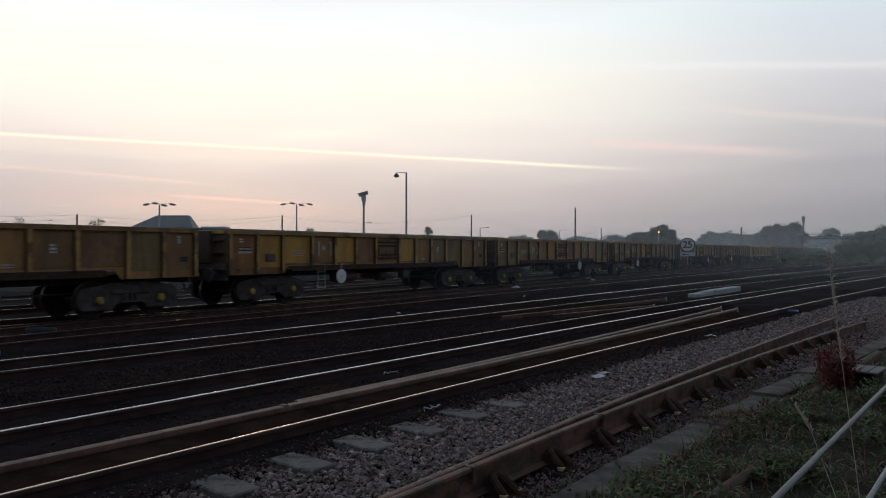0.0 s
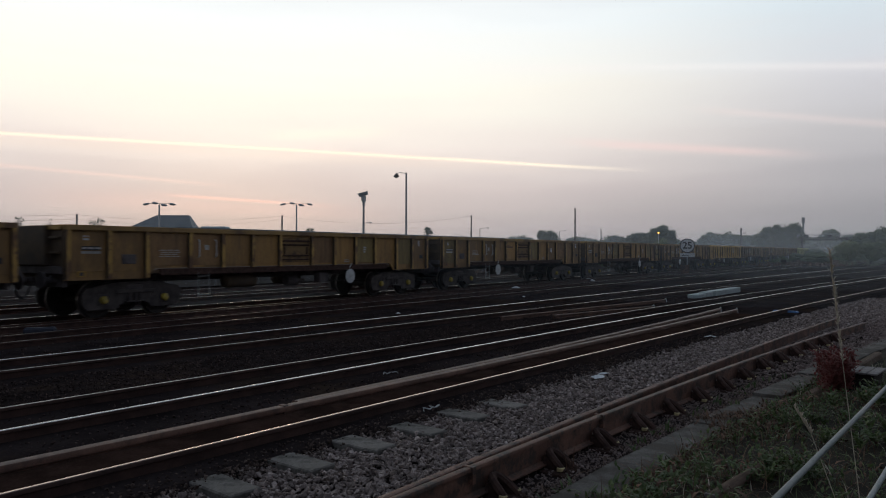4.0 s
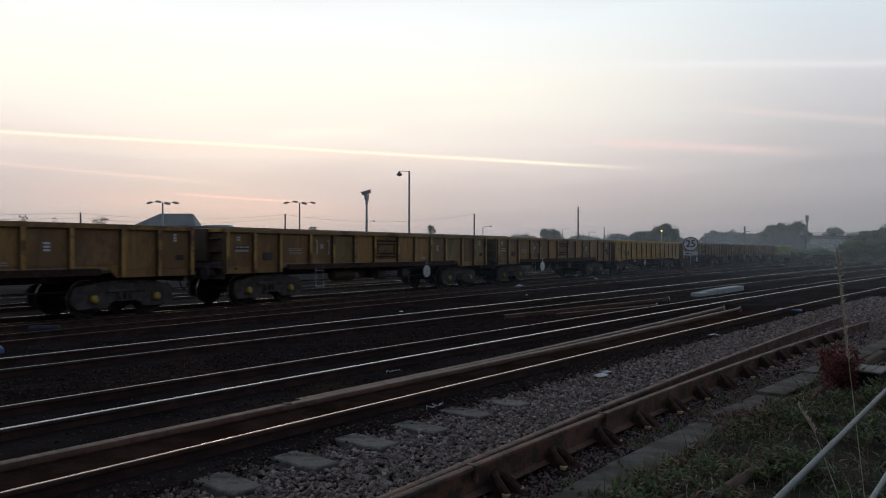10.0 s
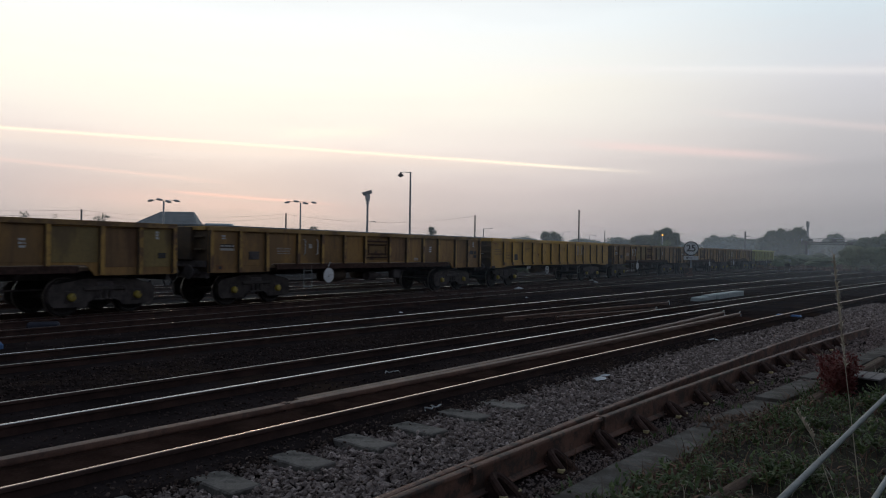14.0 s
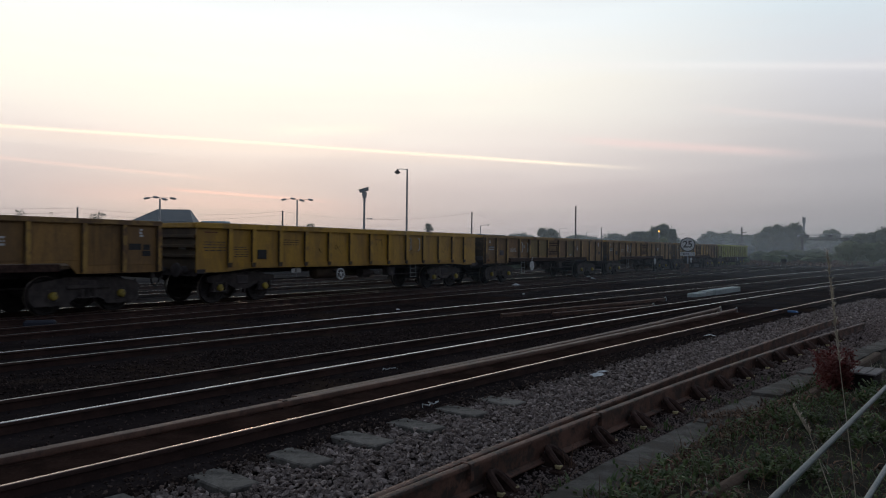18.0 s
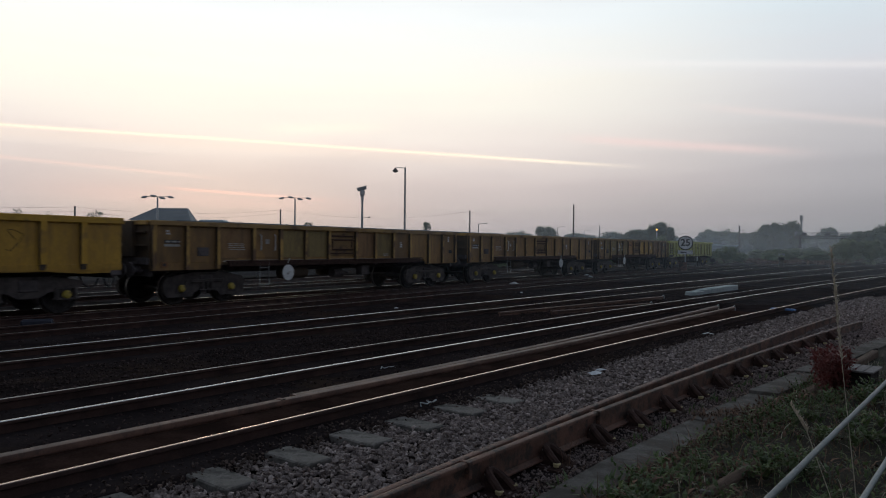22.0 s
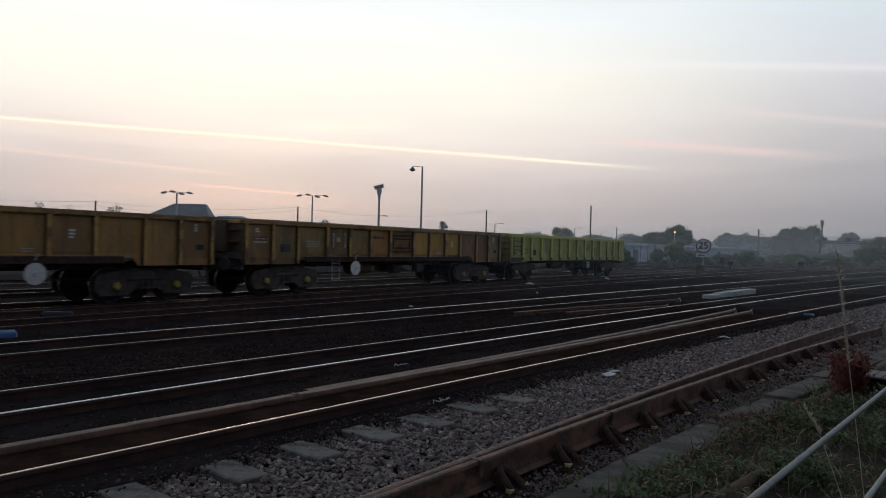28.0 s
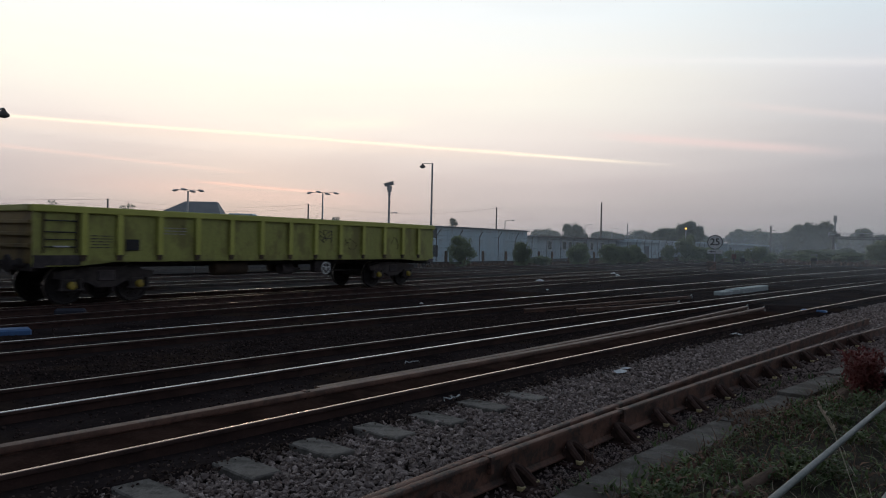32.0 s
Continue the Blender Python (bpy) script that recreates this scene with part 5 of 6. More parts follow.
def verge():
    """A low bank of soil beside the trough, sloping gently up."""
    bm = bmesh.new()
    nx, ny = 60, 14
    rows = []
    for i in range(nx + 1):
        x = -6 + 30 * i / nx
        edge = trough_y(x) - 0.17
        row = []
        for j in range(ny + 1):
            y = edge - 9.0 * (j / ny) ** 1.6
            rise = min(1.0, (edge - y) / 1.2)
            z = -0.035 - dip(x, edge) + 0.14 * rise + 0.05 * rise * noise.noise((x * 1.3, y * 1.3, 0))
            row.append(bm.verts.new((x, y, z)))
        rows.append(row)
    for a, b in zip(rows, rows[1:]):
        for j in range(ny):
            bm.faces.new((a[j], a[j + 1], b[j + 1], b[j]))
    tagged(new("verge", mesh_of("verge", bm, "soil")), "overgrown soil verge beside the cable trough", "verge", kind="structure")


verge()


def trough():
    t = thing("cable_trough", pose(0, 0, 0), "line of weathered concrete cable trough lids along the siding", "cable trough")
    me = mesh_of("trough_lid", boxes(((0, -0.19, -0.08), (1.94, 0.19, 0.0)), bevel=0.006), "old_concrete")
    x = -5.2
    for i in range(12):
        turn = math.degrees(math.atan((trough_y(x + 1.94) - trough_y(x)) / 1.94))
        part("trough_lid", me, None, t, at=pose(x, trough_y(x) + random.uniform(-0.008, 0.008), 0.012 - dip(x + 1.0, 1.0) + random.uniform(-0.006, 0.008), random.uniform(-1, 1), 0, turn + random.uniform(-0.6, 0.6)))
        x += 1.95 * math.cos(radians(turn))


trough()


def wire_fence():
    """Two thick wires of the fence at which the viewer stands, and its posts."""
    t = thing("wire_fence", pose(0, 0, 0), "fence of two thick pale plastic-coated wires beside the verge", "wire fence")
    p, d = Vector((0.8158, 0.1186, 0)), Vector((0.772, -0.0763, 0))
    for z, r in ((1.614, 0.0037), (1.456, 0.0046)):
        part("wire", tube(bmesh.new(), p - d * 5.2 + Vector((0, 0, z)), p + d * 6.1 + Vector((0, 0, z)), r, n=14), "tube", t)
    for f in (-5.2, 6.1):
        q = p + d * f
        part("post", boxes(((q.x - 0.05, q.y - 0.05, -0.04), (q.x + 0.05, q.y + 0.05, 1.72)), bevel=0.01), "old_concrete", t)


wire_fence()


def blade(vs, fs, x, y, z, h, w, lean, turn, bends=3):
    """One bent grass blade or leaf into lists of vertices and faces."""
    c, s = math.cos(turn), math.sin(turn)
    at = len(vs)
    for i in range(bends + 1):
        u = i / bends
        out = lean * u * u
        half = w * (1 - u) ** 0.6 * 0.5 if bends > 2 else w * math.sin(math.pi * (0.15 + 0.8 * u)) * 0.5
        px, py, pz = x + c * out * h, y + s * out * h, z + h * u * (1 - 0.3 * lean * u)
        vs.append((px - s * half, py + c * half, pz))
        vs.append((px + s * half, py - c * half, pz))
    for i in range(bends):
        a = at + 2 * i
        fs.append((a, a + 1, a + 3, a + 2))


def blades(name, spots, material, label, category):
    vs, fs = [], []
    for s in spots:
        blade(vs, fs, *s)
    me = bpy.data.meshes.new(name)
    me.from_pydata(vs, [], fs)
    me.materials.append(M[material])
    return tagged(new(name, me), label, category, kind="stuff")


def verge_z(x, y):
    edge = trough_y(x) - 0.17
    return -0.035 - dip(x, edge) + 0.14 * max(0.0, min(1.0, (edge - y) / 1.2))


def greenery():
    r = random.Random(11)
    green, dry, leaves, dead = [], [], [], []
    for _ in range(3400):
        x = r.uniform(3.2, 14)
        y = r.uniform(-2.5, trough_y(x) - 0.36)
        if noise.noise((x * 0.9, y * 0.9, 3)) < -0.25:
            continue
        z = verge_z(x, y) - 0.02
        g = (x, y, z, r.uniform(0.06, 0.26), r.uniform(0.005, 0.012), r.uniform(0.3, 1.6), r.uniform(0, 6.28))
        (dry if r.random() < 0.16 else green).append(g)
    for _ in range(15000):
        x = 3.6 + 8.5 * r.random() ** 1.2
        y = trough_y(x) - 0.31 - 2.6 * r.random() ** 1.4
        if noise.noise((x * 1.9, y * 1.9, 7)) < r.uniform(-0.22, 0.12) or (y < 1.0 and r.random() < 0.6):
            continue
        z = verge_z(x, y) + r.uniform(0, 0.34) * max(0, noise.noise((x * 0.9, y * 0.9, 1)) + 0.45)
        big = r.random() ** (1.0 if noise.noise((x * 1.1, y * 1.1, 5)) > 0 else 2.5)
        brown = 0.36 + 0.45 * ease(1 - (trough_y(x) - 0.2 - y) / 0.45) + (0.3 if 8.4 < x < 9.6 and y > trough_y(x) - 0.8 else 0)
        (dead if r.random() < brown else leaves).append((x, y, z, *((0.018 + 0.05 * big, 0.010 + 0.024 * big)), r.uniform(0.3, 1.9), r.uniform(0, 6.28), 2))
    for _ in range(430):      # single plants: a few stems with leaves in turn up each
        x = 3.6 + 8.0 * r.random() ** 1.15
        y = trough_y(x) - 0.42 - 2.3 * r.random() ** 1.2
        if noise.noise((x * 1.3, y * 1.3, 17)) < 0.0:
            continue
        z, tall, big = verge_z(x, y), r.uniform(0.08, 0.34), r.uniform(0.035, 0.085)
        for _ in range(r.randint(3, 6)):
            a, out = r.uniform(0, 6.28), r.uniform(0.1, 0.7) * tall
            for k in range(7):
                u = (k + 1) / 7
                (dead if r.random() < 0.05 else leaves).append((x + math.cos(a) * out * u, y + math.sin(a) * out * u, z + tall * u * (1 - 0.25 * u), big * (1.15 - 0.5 * u), big * 0.5 * (1.15 - 0.5 * u), r.uniform(0.5, 1.7), a + (1.3 if k % 2 else -1.3) + r.uniform(-0.4, 0.4), 2))
    for _ in range(130):      # growth creeping over the trough's edge
        x = r.uniform(3.6, 12)
        y = trough_y(x) - 0.18 - abs(r.gauss(0, 0.1))
        for _ in range(5):
            (leaves if r.random() < 0.6 else dead).append((x + r.uniform(-0.08, 0.08), y + r.uniform(-0.08, 0.08), verge_z(x, y), r.uniform(0.05, 0.16), r.uniform(0.012, 0.03), r.uniform(0.4, 1.6), r.uniform(0, 6.28), 2))
    for _ in range(26):      # tufts by the chairs and along the trough
        x = r.uniform(4.3, 12)
        y = line(LINES["a1"], x) - r.uniform(0.35, 0.6)
        for _ in range(4):
            leaves.append((x + r.uniform(-0.06, 0.06), y + r.uniform(-0.06, 0.06), -0.02 - dip(x, y), r.uniform(0.04, 0.12), r.uniform(0.015, 0.03), r.uniform(0.2, 1.2), r.uniform(0, 6.28), 2))
    for _ in range(260):      # a drift of dead stems across the trough
        u = r.random()
        x, y = 8.55 + 0.7 * u + r.gauss(0, 0.10), 2.05 - 0.75 * u + r.gauss(0, 0.05)
        dead.append((x, y, -0.06 + 0.05 * u, r.uniform(0.03, 0.12), r.uniform(0.01, 0.025), r.uniform(0.6, 2.2), r.uniform(0, 6.28), 2))
    for _ in range(14):      # a dead stalk at the chair and a fresh green plant by the trough
        dead.append((6.05 + r.gauss(0, 0.03), 2.56 + r.gauss(0, 0.03), -0.1, r.uniform(0.12, 0.34), r.uniform(0.004, 0.008), r.uniform(0.2, 1.3), r.uniform(0, 6.28), 3))
        leaves.append((5.42 + r.gauss(0, 0.06), 2.1 + r.gauss(0, 0.05), -0.08, r.uniform(0.05, 0.13), r.uniform(0.02, 0.04), r.uniform(0.4, 1.6), r.uniform(0, 6.28), 2))
    for _ in range(420):      # twigs and straws on the cinders
        x = 4.2 + 7 * r.random()
        y = line(LINES["a1"], x) - r.uniform(0.28, 0.75)
        dead.append((x, y, -0.03 - dip(x, y), r.uniform(0.04, 0.14), r.uniform(0.004, 0.008), r.uniform(2.0, 3.2), r.uniform(0, 6.28), 3))
    for _ in range(1500):      # thin dead stems among the weeds
        x = 4.0 + 8 * r.random()
        y = trough_y(x) - 0.2 - 2.0 * r.random() ** 1.6
        dead.append((x, y, verge_z(x, y), r.uniform(0.1, 0.34), r.uniform(0.004, 0.009), r.uniform(0.4, 2.4), r.uniform(0, 6.28), 3))
    blades("verge_grass", green, "weed", "rough green grass on the verge", "grass")
    blades("dry_grass", dry, "straw", "dry straw-coloured grass blades in the verge", "grass")
    for _ in range(1500):      # thinner growth round the viewer
        x, y = r.uniform(-5.5, 3.6), r.uniform(-3.5, 1.9)
        g = (x, y, verge_z(x, y), r.uniform(0.05, 0.2), r.uniform(0.01, 0.03), r.uniform(0.3, 1.5), r.uniform(0, 6.28), 2)
        (leaves if r.random() < 0.6 else dead).append(g)
    blades("dead_growth", dead, "dead_leaf", "dead brown stems and leaves among the weeds", "weeds")
    blades("low_weeds", leaves, "weed", "low broad-leaved weeds on the verge", "weeds")


greenery()


def sorrel():
    r = random.Random(4)
    spots = []
    for _ in range(34):
        x, y = 11.0 + r.gauss(0, 0.25), 0.86 + r.gauss(0, 0.085)
        h = r.uniform(0.2, 0.55)
        dx, dy = r.uniform(-0.2, 0.2), r.uniform(-0.15, 0.12)
        for i in range(90):
            u = r.random() ** 0.7
            spots.append((x + dx * u + r.gauss(0, 0.03), y + dy * u + r.gauss(0, 0.03), 0.03 + h * u, r.uniform(0.025, 0.065), r.uniform(0.016, 0.034), r.uniform(0.5, 1.8), r.uniform(0, 6.28), 2))
    blades("red_sorrel", spots, "red_leaf", "clump of red seeding sorrel at the trough", "weeds")


sorrel()


def seed_stalk(pts, heads, count, label):
    """A thin stalk that stands at its first point, with sprays of seed along its upper part."""
    foot = Vector(pts[0])
    t = thing("seed_stalk", Matrix.Translation(foot), label, "grass stalk", "tall dry stalks")
    pts = [Vector(p) - foot for p in pts]
    bm = bmesh.new()
    for i, (a, b) in enumerate(zip(pts, pts[1:])):
        tube(bm, a, b, 0.0021 - 0.0002 * i, 0.0019 - 0.0002 * i, 5)
    part("stem", bm, "straw", t)
    r = random.Random(len(pts))
    vs, fs = [], []
    a, b = pts[heads], pts[-1]
    for i in range(count):
        u = (int(r.random() * 9) + r.random() ** 2 * 0.8) / 9      # in whorls, with gaps between
        p = a.lerp(b, u)
        blade(vs, fs, p.x, p.y, p.z, r.uniform(0.014, 0.034), r.uniform(0.004, 0.008), r.uniform(0.1, 0.8), r.uniform(0, 6.28), 2)
    me = bpy.data.meshes.new("seed_head")
    me.from_pydata(vs, [], fs)
    me.materials.append(M["straw"])
    part("seed_head", me, None, t, "feathery pale seed head")
    return t


TALL_STALK = seed_stalk([(3.46, 0.11, 0.10), (3.44, 0.19, 0.9), (3.42, 0.247, 1.41), (3.41, 0.265, 1.57), (3.40, 0.28, 1.72), (3.385, 0.295, 1.88)], 2, 210, "tall dry seeding grass stalk swaying over the verge")
seed_stalk([(3.50, 0.14, 0.08), (3.41, 0.27, 0.85), (3.35, 0.35, 1.11), (3.33, 0.385, 1.18), (3.31, 0.41, 1.225)], 2, 90, "short dry seeding grass stalk leaning over")


def timber_box():
    t = thing("timber_box", pose(11.45, 0.53, 0.035, 0, 0, -8), "small weathered timber box with a plank lid in the weeds", "wooden box")
    part("body", boxes(((-0.28, -0.15, -0.1), (0.28, 0.15, 0.2)), bevel=0.01), "timber", t)
    for i in range(3):
        part("plank", boxes(((-0.33, -0.19 + 0.13 * i, 0.2), (0.33, -0.07 + 0.13 * i, 0.225)), bevel=0.006), "grey_wood", t)
    for i, (x, y, a, l) in enumerate(((10.75, 0.98, -8.5, 1.5), (13.6, 0.66, -7, 2.6))):
        b = thing("old_timber", pose(x, y, 0.05, 0, 0, a), "dark old baulk of timber half buried in the verge", "timber baulk", "old timbers")
        part("baulk", boxes(((-l / 2, -0.06, -0.1), (l / 2, 0.06, 0.06)), bevel=0.02), "baulk", b)
    b = thing("old_post", pose(5.95, 1.18, 0.05, 0, 0, -9), "round weathered fence post lying in the weeds", "timber post")
    part("log", turned(bmesh.new(), [(0.030, -0.43), (0.042, -0.415), (0.045, -0.1), (0.042, 0.3), (0.038, 0.62)], 14, "X"), "baulk", b)
    part("split_end", boxes(((-0.46, -0.05, 0.02), (-0.43, 0.03, 0.05)), bevel=0.006), "grey_wood", b, "pale split wood at the post's end")


timber_box()


# ---- small things lying in the yard ----
def scrap():
    t = thing("cable_trunking", pose(31.4, 6.95, 0.0, 0, 0, -4), "pale grey-green length of trunking lying between the rails", "trunking")
    part("long_section", boxes(((-0.3, -0.2, 0.0), (3.4, 0.2, 0.25)), bevel=0.02), "trunking", t)
    part("short_section", boxes(((-2.6, -0.18, 0.0), (-1.5, 0.22, 0.2)), ((-1.4, -0.15, 0.02), (-0.5, 0.2, 0.24)), bevel=0.03), "trunking", t, "battered short section")
    t = thing("blue_bag", pose(23.9, 3.2, 0.0, 0, 0, 80), "crumpled blue plastic sheet beside the rail", "plastic bag")
    bm = box(bmesh.new(), (-0.35, -0.1, 0), (0.35, 0.1, 0.10), 0.03)
    part("sheet", bm, "blue", t)
    t = thing("blue_drum", pose(6.15, 13.6, -0.02, 0, 0, -20), "blue plastic crate beside the far rails", "crate")
    part("crate", boxes(((-0.3, -0.2, 0), (0.3, 0.2, 0.17)), bevel=0.03), "blue", t)
    t = thing("blue_sheet", pose(8.6, 16.25, -0.04, 0, 0, -35), "faded blue sheet lying by the train's rail", "plastic sheet")
    part("sheet", boxes(((-0.32, -0.12, 0), (0.32, 0.12, 0.2)), bevel=0.04), "faded_blue", t)
    r = random.Random(3)
    for x, y, s, l in ((10.06, 3.83, 0.14, "pale flattened litter on the ballast"), (10.35, 3.86, 0.1, "pale flattened litter on the ballast"), (32.3, 16.6, 0.4, "white crumpled paper between far rails"),
                       (43.0, 17.0, 0.8, "pale plank between far rails"), (6.9, 4.65, 0.1, "white twisted wire scrap by the rail"), (8.62, 6.5, 0.08, "white twisted wire scrap between rails"),
                       (26, 13, 0.15, "small pale scrap between rails"), (21, 9.5, 0.15, "small pale scrap between rails"), (17, 12.6, 0.14, "small pale scrap between rails"), (16.1, 3.62, 0.16, "white stick lying on the ballast")):
        bm = bmesh.new()
        n = 12
        ring = [bm.verts.new((s * r.uniform(0.6, 1.2) * math.cos(6.283 * i / n), 0.5 * s * r.uniform(0.6, 1.2) * math.sin(6.283 * i / n), r.uniform(0.0, 0.03))) for i in range(n)]
        top = bm.verts.new((0, 0, 0.02 + s * 0.22))
        for i in range(n):
            bm.faces.new((ring[i], ring[(i + 1) % n], top))
        if "wire" in l:      # a bent length of wire instead
            bm.free()
            bm = pipe(bmesh.new(), [(s * (i * 0.45 - 1.3), s * 0.4 * math.sin(i * 1.9), 0.015 + s * 0.35 * abs(math.sin(i * 1.3))) for i in range(8)], 0.008, 6)
        t = thing("litter", pose(x, y, 0.03, 0, 0, r.uniform(0, 180)), l, "litter", "bits of litter")
        part("scrap", bm, "litter", t)


scrap()


def letters(text, size, material, parent, m, name="digits"):
    c = bpy.data.curves.new(name, "FONT")
    c.body, c.size, c.align_x, c.align_y, c.extrude = text, size, "CENTER", "CENTER", 0.004
    c.offset = size * 0.02
    tmp = bpy.data.objects.new("tmp", c)
    me = bpy.data.meshes.new_from_object(tmp)
    bpy.data.objects.remove(tmp)
    me.materials.clear()
    me.materials.append(M[material])
    return part(name, me, None, parent, at=m)


def speed_sign():
    # faces the viewer, down the line
    t = thing("speed_sign", pose(58.6, 14.95, -0.03, 0, 0, -76), "round white speed board reading 25 over an arrow plate", "speed sign")
    face = turned(bmesh.new(), [(0.57, 0.03), (0.57, 0.0)], 40, "Y")
    part("disc", face, "black", t, "black rim", at=(0, -0.03, 2.36))
    part("face", turned(bmesh.new(), [(0.50, 0.0), (0.50, -0.012)], 40, "Y"), "white", t, "white face", at=(0, -0.03, 2.36))
    letters("25", 0.74, "black", t, pose(0, -0.05, 2.36, 90, 0, 0))
    part("arrow_plate", boxes(((-0.55, -0.04, 1.46), (0.55, -0.01, 1.76)), bevel=0.005), "white", t)
    bm = prism(bmesh.new(), [(-0.42, 1.61), (-0.24, 1.53), (-0.24, 1.58), (0.1, 1.58), (0.1, 1.64), (-0.24, 1.64), (-0.24, 1.69)], -0.05, -0.042)
    part("arrow", bm, "black", t)
    part("post", boxes(((-0.05, 0.0, 0), (0.05, 0.08, 2.3))), "galv", t)
    part("base_cabinet", boxes(((-0.5, -0.1, 0), (0.12, 0.3, 0.78)), ((-0.54, -0.14, 0.78), (0.16, 0.34, 0.84)), bevel=0.02), "rust", t, "rusty brown equipment case")


speed_sign()


# ---- lamps, poles and wires ----
def pole_thing(name, x, y, top, r, label, category, material="pole", group=""):
    t = thing(name, pose(x, y, -0.05), label, category, group)
    part("pole", tube(bmesh.new(), (0, 0, 0), (0, 0, top), r * 1.4, r, 10), material, t)
    return t


RIGHT = Vector((math.sin(radians(33)), -math.cos(radians(33)), 0))


def triple_lamp(x, y, top, span):
    t = pole_thing("yard_lamp", x, y, top - 0.1, 0.09, "tall yard lamp post with lanterns on a cross arm", "lamp post", "galv", "yard lamps")
    d = RIGHT * span
    part("arm", tube(bmesh.new(), -d + Vector((0, 0, top)), d + Vector((0, 0, top)), 0.028, n=6), "galv", t)
    for f, drop, tip in ((-1.0, 0.06, -10), (-0.32, -0.06, 8), (0.36, 0.16, 10), (1.0, 0.06, 10)):
        bm = turned(bmesh.new(), [(0.04, -0.36), (0.11, -0.26), (0.14, 0.02), (0.10, 0.26), (0.04, 0.36)], 10, "X")
        h = Matrix.Translation(d * f + Vector((0, 0, top - drop))) @ pose(0, 0, 0, 0, 0, -57) @ pose(0, 0, 0, 0, tip, 0)
        part("lantern", bm, "galv", t, at=h)


triple_lamp(50.0, 69.9, 7.1, 1.45)
triple_lamp(65.55, 64.3, 7.76, 1.66)


def floodlight():
    t = pole_thing("flood_lamp", 56.76, 41.1, 9.5, 0.085, "tall slim mast with one hanging lamp on a short arm", "lamp post", "galv", "yard lamps")
    d = RIGHT * -0.95
    part("arm", pipe(bmesh.new(), [(0, 0, 9.45), d * 0.7 + Vector((0, 0, 9.5)), d + Vector((0, 0, 9.42))], 0.035, 6), "galv", t)
    part("lamp", turned(bmesh.new(), [(0.06, 0.12), (0.10, 0.0), (0.28, -0.16), (0.30, -0.24), (0.12, -0.34), (0.03, -0.38)], 14, "Z"), "pole", t, at=Matrix.Translation(d + Vector((0, 0, 9.36))))
    t = pole_thing("flood_lamp", 14.0, 33.2, 6.8, 0.09, "tall slim mast with one hanging lamp on a short arm", "lamp post", "galv", "yard lamps")
    d = RIGHT * 0.75
    t.matrix_basis = Matrix.Translation(Vector((14.40, 32.88, -0.05)) - d)
    part("arm", pipe(bmesh.new(), [(0, 0, 6.9), d + Vector((0, 0, 7.15))], 0.035, 6), "galv", t)
    part("lamp", turned(bmesh.new(), [(0.06, 0.12), (0.10, 0.0), (0.22, -0.12), (0.24, -0.2), (0.12, -0.28)], 14, "Z"), "pole", t, at=Matrix.Translation(d + Vector((0, 0, 7.03))))


floodlight()


def camera_mast():
    t = pole_thing("surveillance_mast", 46.74, 38.2, 6.1, 0.085, "grey mast with a boxy surveillance camera and dome", "camera mast", "galv")
    for f, r in ((5.7, 0.14), (5.95, 0.18)):
        part("collar", turned(bmesh.new(), [(r, f), (r, f + 0.14)], 12, "Z"), "galv", t)
    part("head", boxes(((-0.18, -0.14, 6.1), (0.18, 0.14, 6.5)), bevel=0.03), "galv", t)
    part("housing", boxes(((-0.42, -0.13, -0.12), (0.36, 0.13, 0.14)), ((-0.5, -0.16, 0.14), (0.42, 0.16, 0.17)), bevel=0.015), "galv", t, at=pose(0, 0, 6.62, 0, -16, -57))


camera_mast()
POLES = [(53.47, 92.07, 6.7), (78.9, 80.4, 7.28), (103.2, 61.4, 7.87), (182.0, 68.6, 7.8)]
for x, y, z in POLES:
    pole_thing("telegraph_pole", x, y, z, 0.11, "dark wooden telegraph pole", "telegraph pole", "pole", "telegraph poles")
pole_thing("telegraph_pole", 112.6, 46.95, 9.05, 0.11, "tall dark slim pole without wires", "telegraph pole", "pole", "telegraph poles")
t = pole_thing("telegraph_pole", 202.0, 37.7, 8.1, 0.2, "thick dark pole with a side bracket", "telegraph pole", "pole", "telegraph poles")
part("bracket", boxes(((-0.1, -1.3, 6.7), (0.1, 0.2, 6.85))), "pole", t)


def wire(a, b, sag, name="overhead_wire"):
    a, b = Vector(a), Vector(b)
    bm = bmesh.new()
    pts = [a.lerp(b, i / 16) - Vector((0, 0, sag * 4 * (i / 16) * (1 - i / 16))) for i in range(17)]
    pipe(bm, pts, 0.014, 5)
    tagged(new(name, mesh_of(name, bm, "pole")), "thin dark overhead wire slung between poles", "wire", "overhead wires")


tops = [Vector((x, y, z - 0.15)) for x, y, z in POLES]
wire(tops[0] + Vector((-40, 16, -0.3)), tops[0], 0.6)
wire(tops[0], tops[1], 0.7)
wire(tops[1], tops[2], 1.2)
wire(tops[2], tops[3], 2.2)
wire(tops[0] + Vector((-40, 16, -0.9)), tops[0] - Vector((0, 0, 0.6)), 0.6)
wire(tops[0] - Vector((0, 0, 0.6)), tops[1] - Vector((0, 0, 0.5)), 0.8)
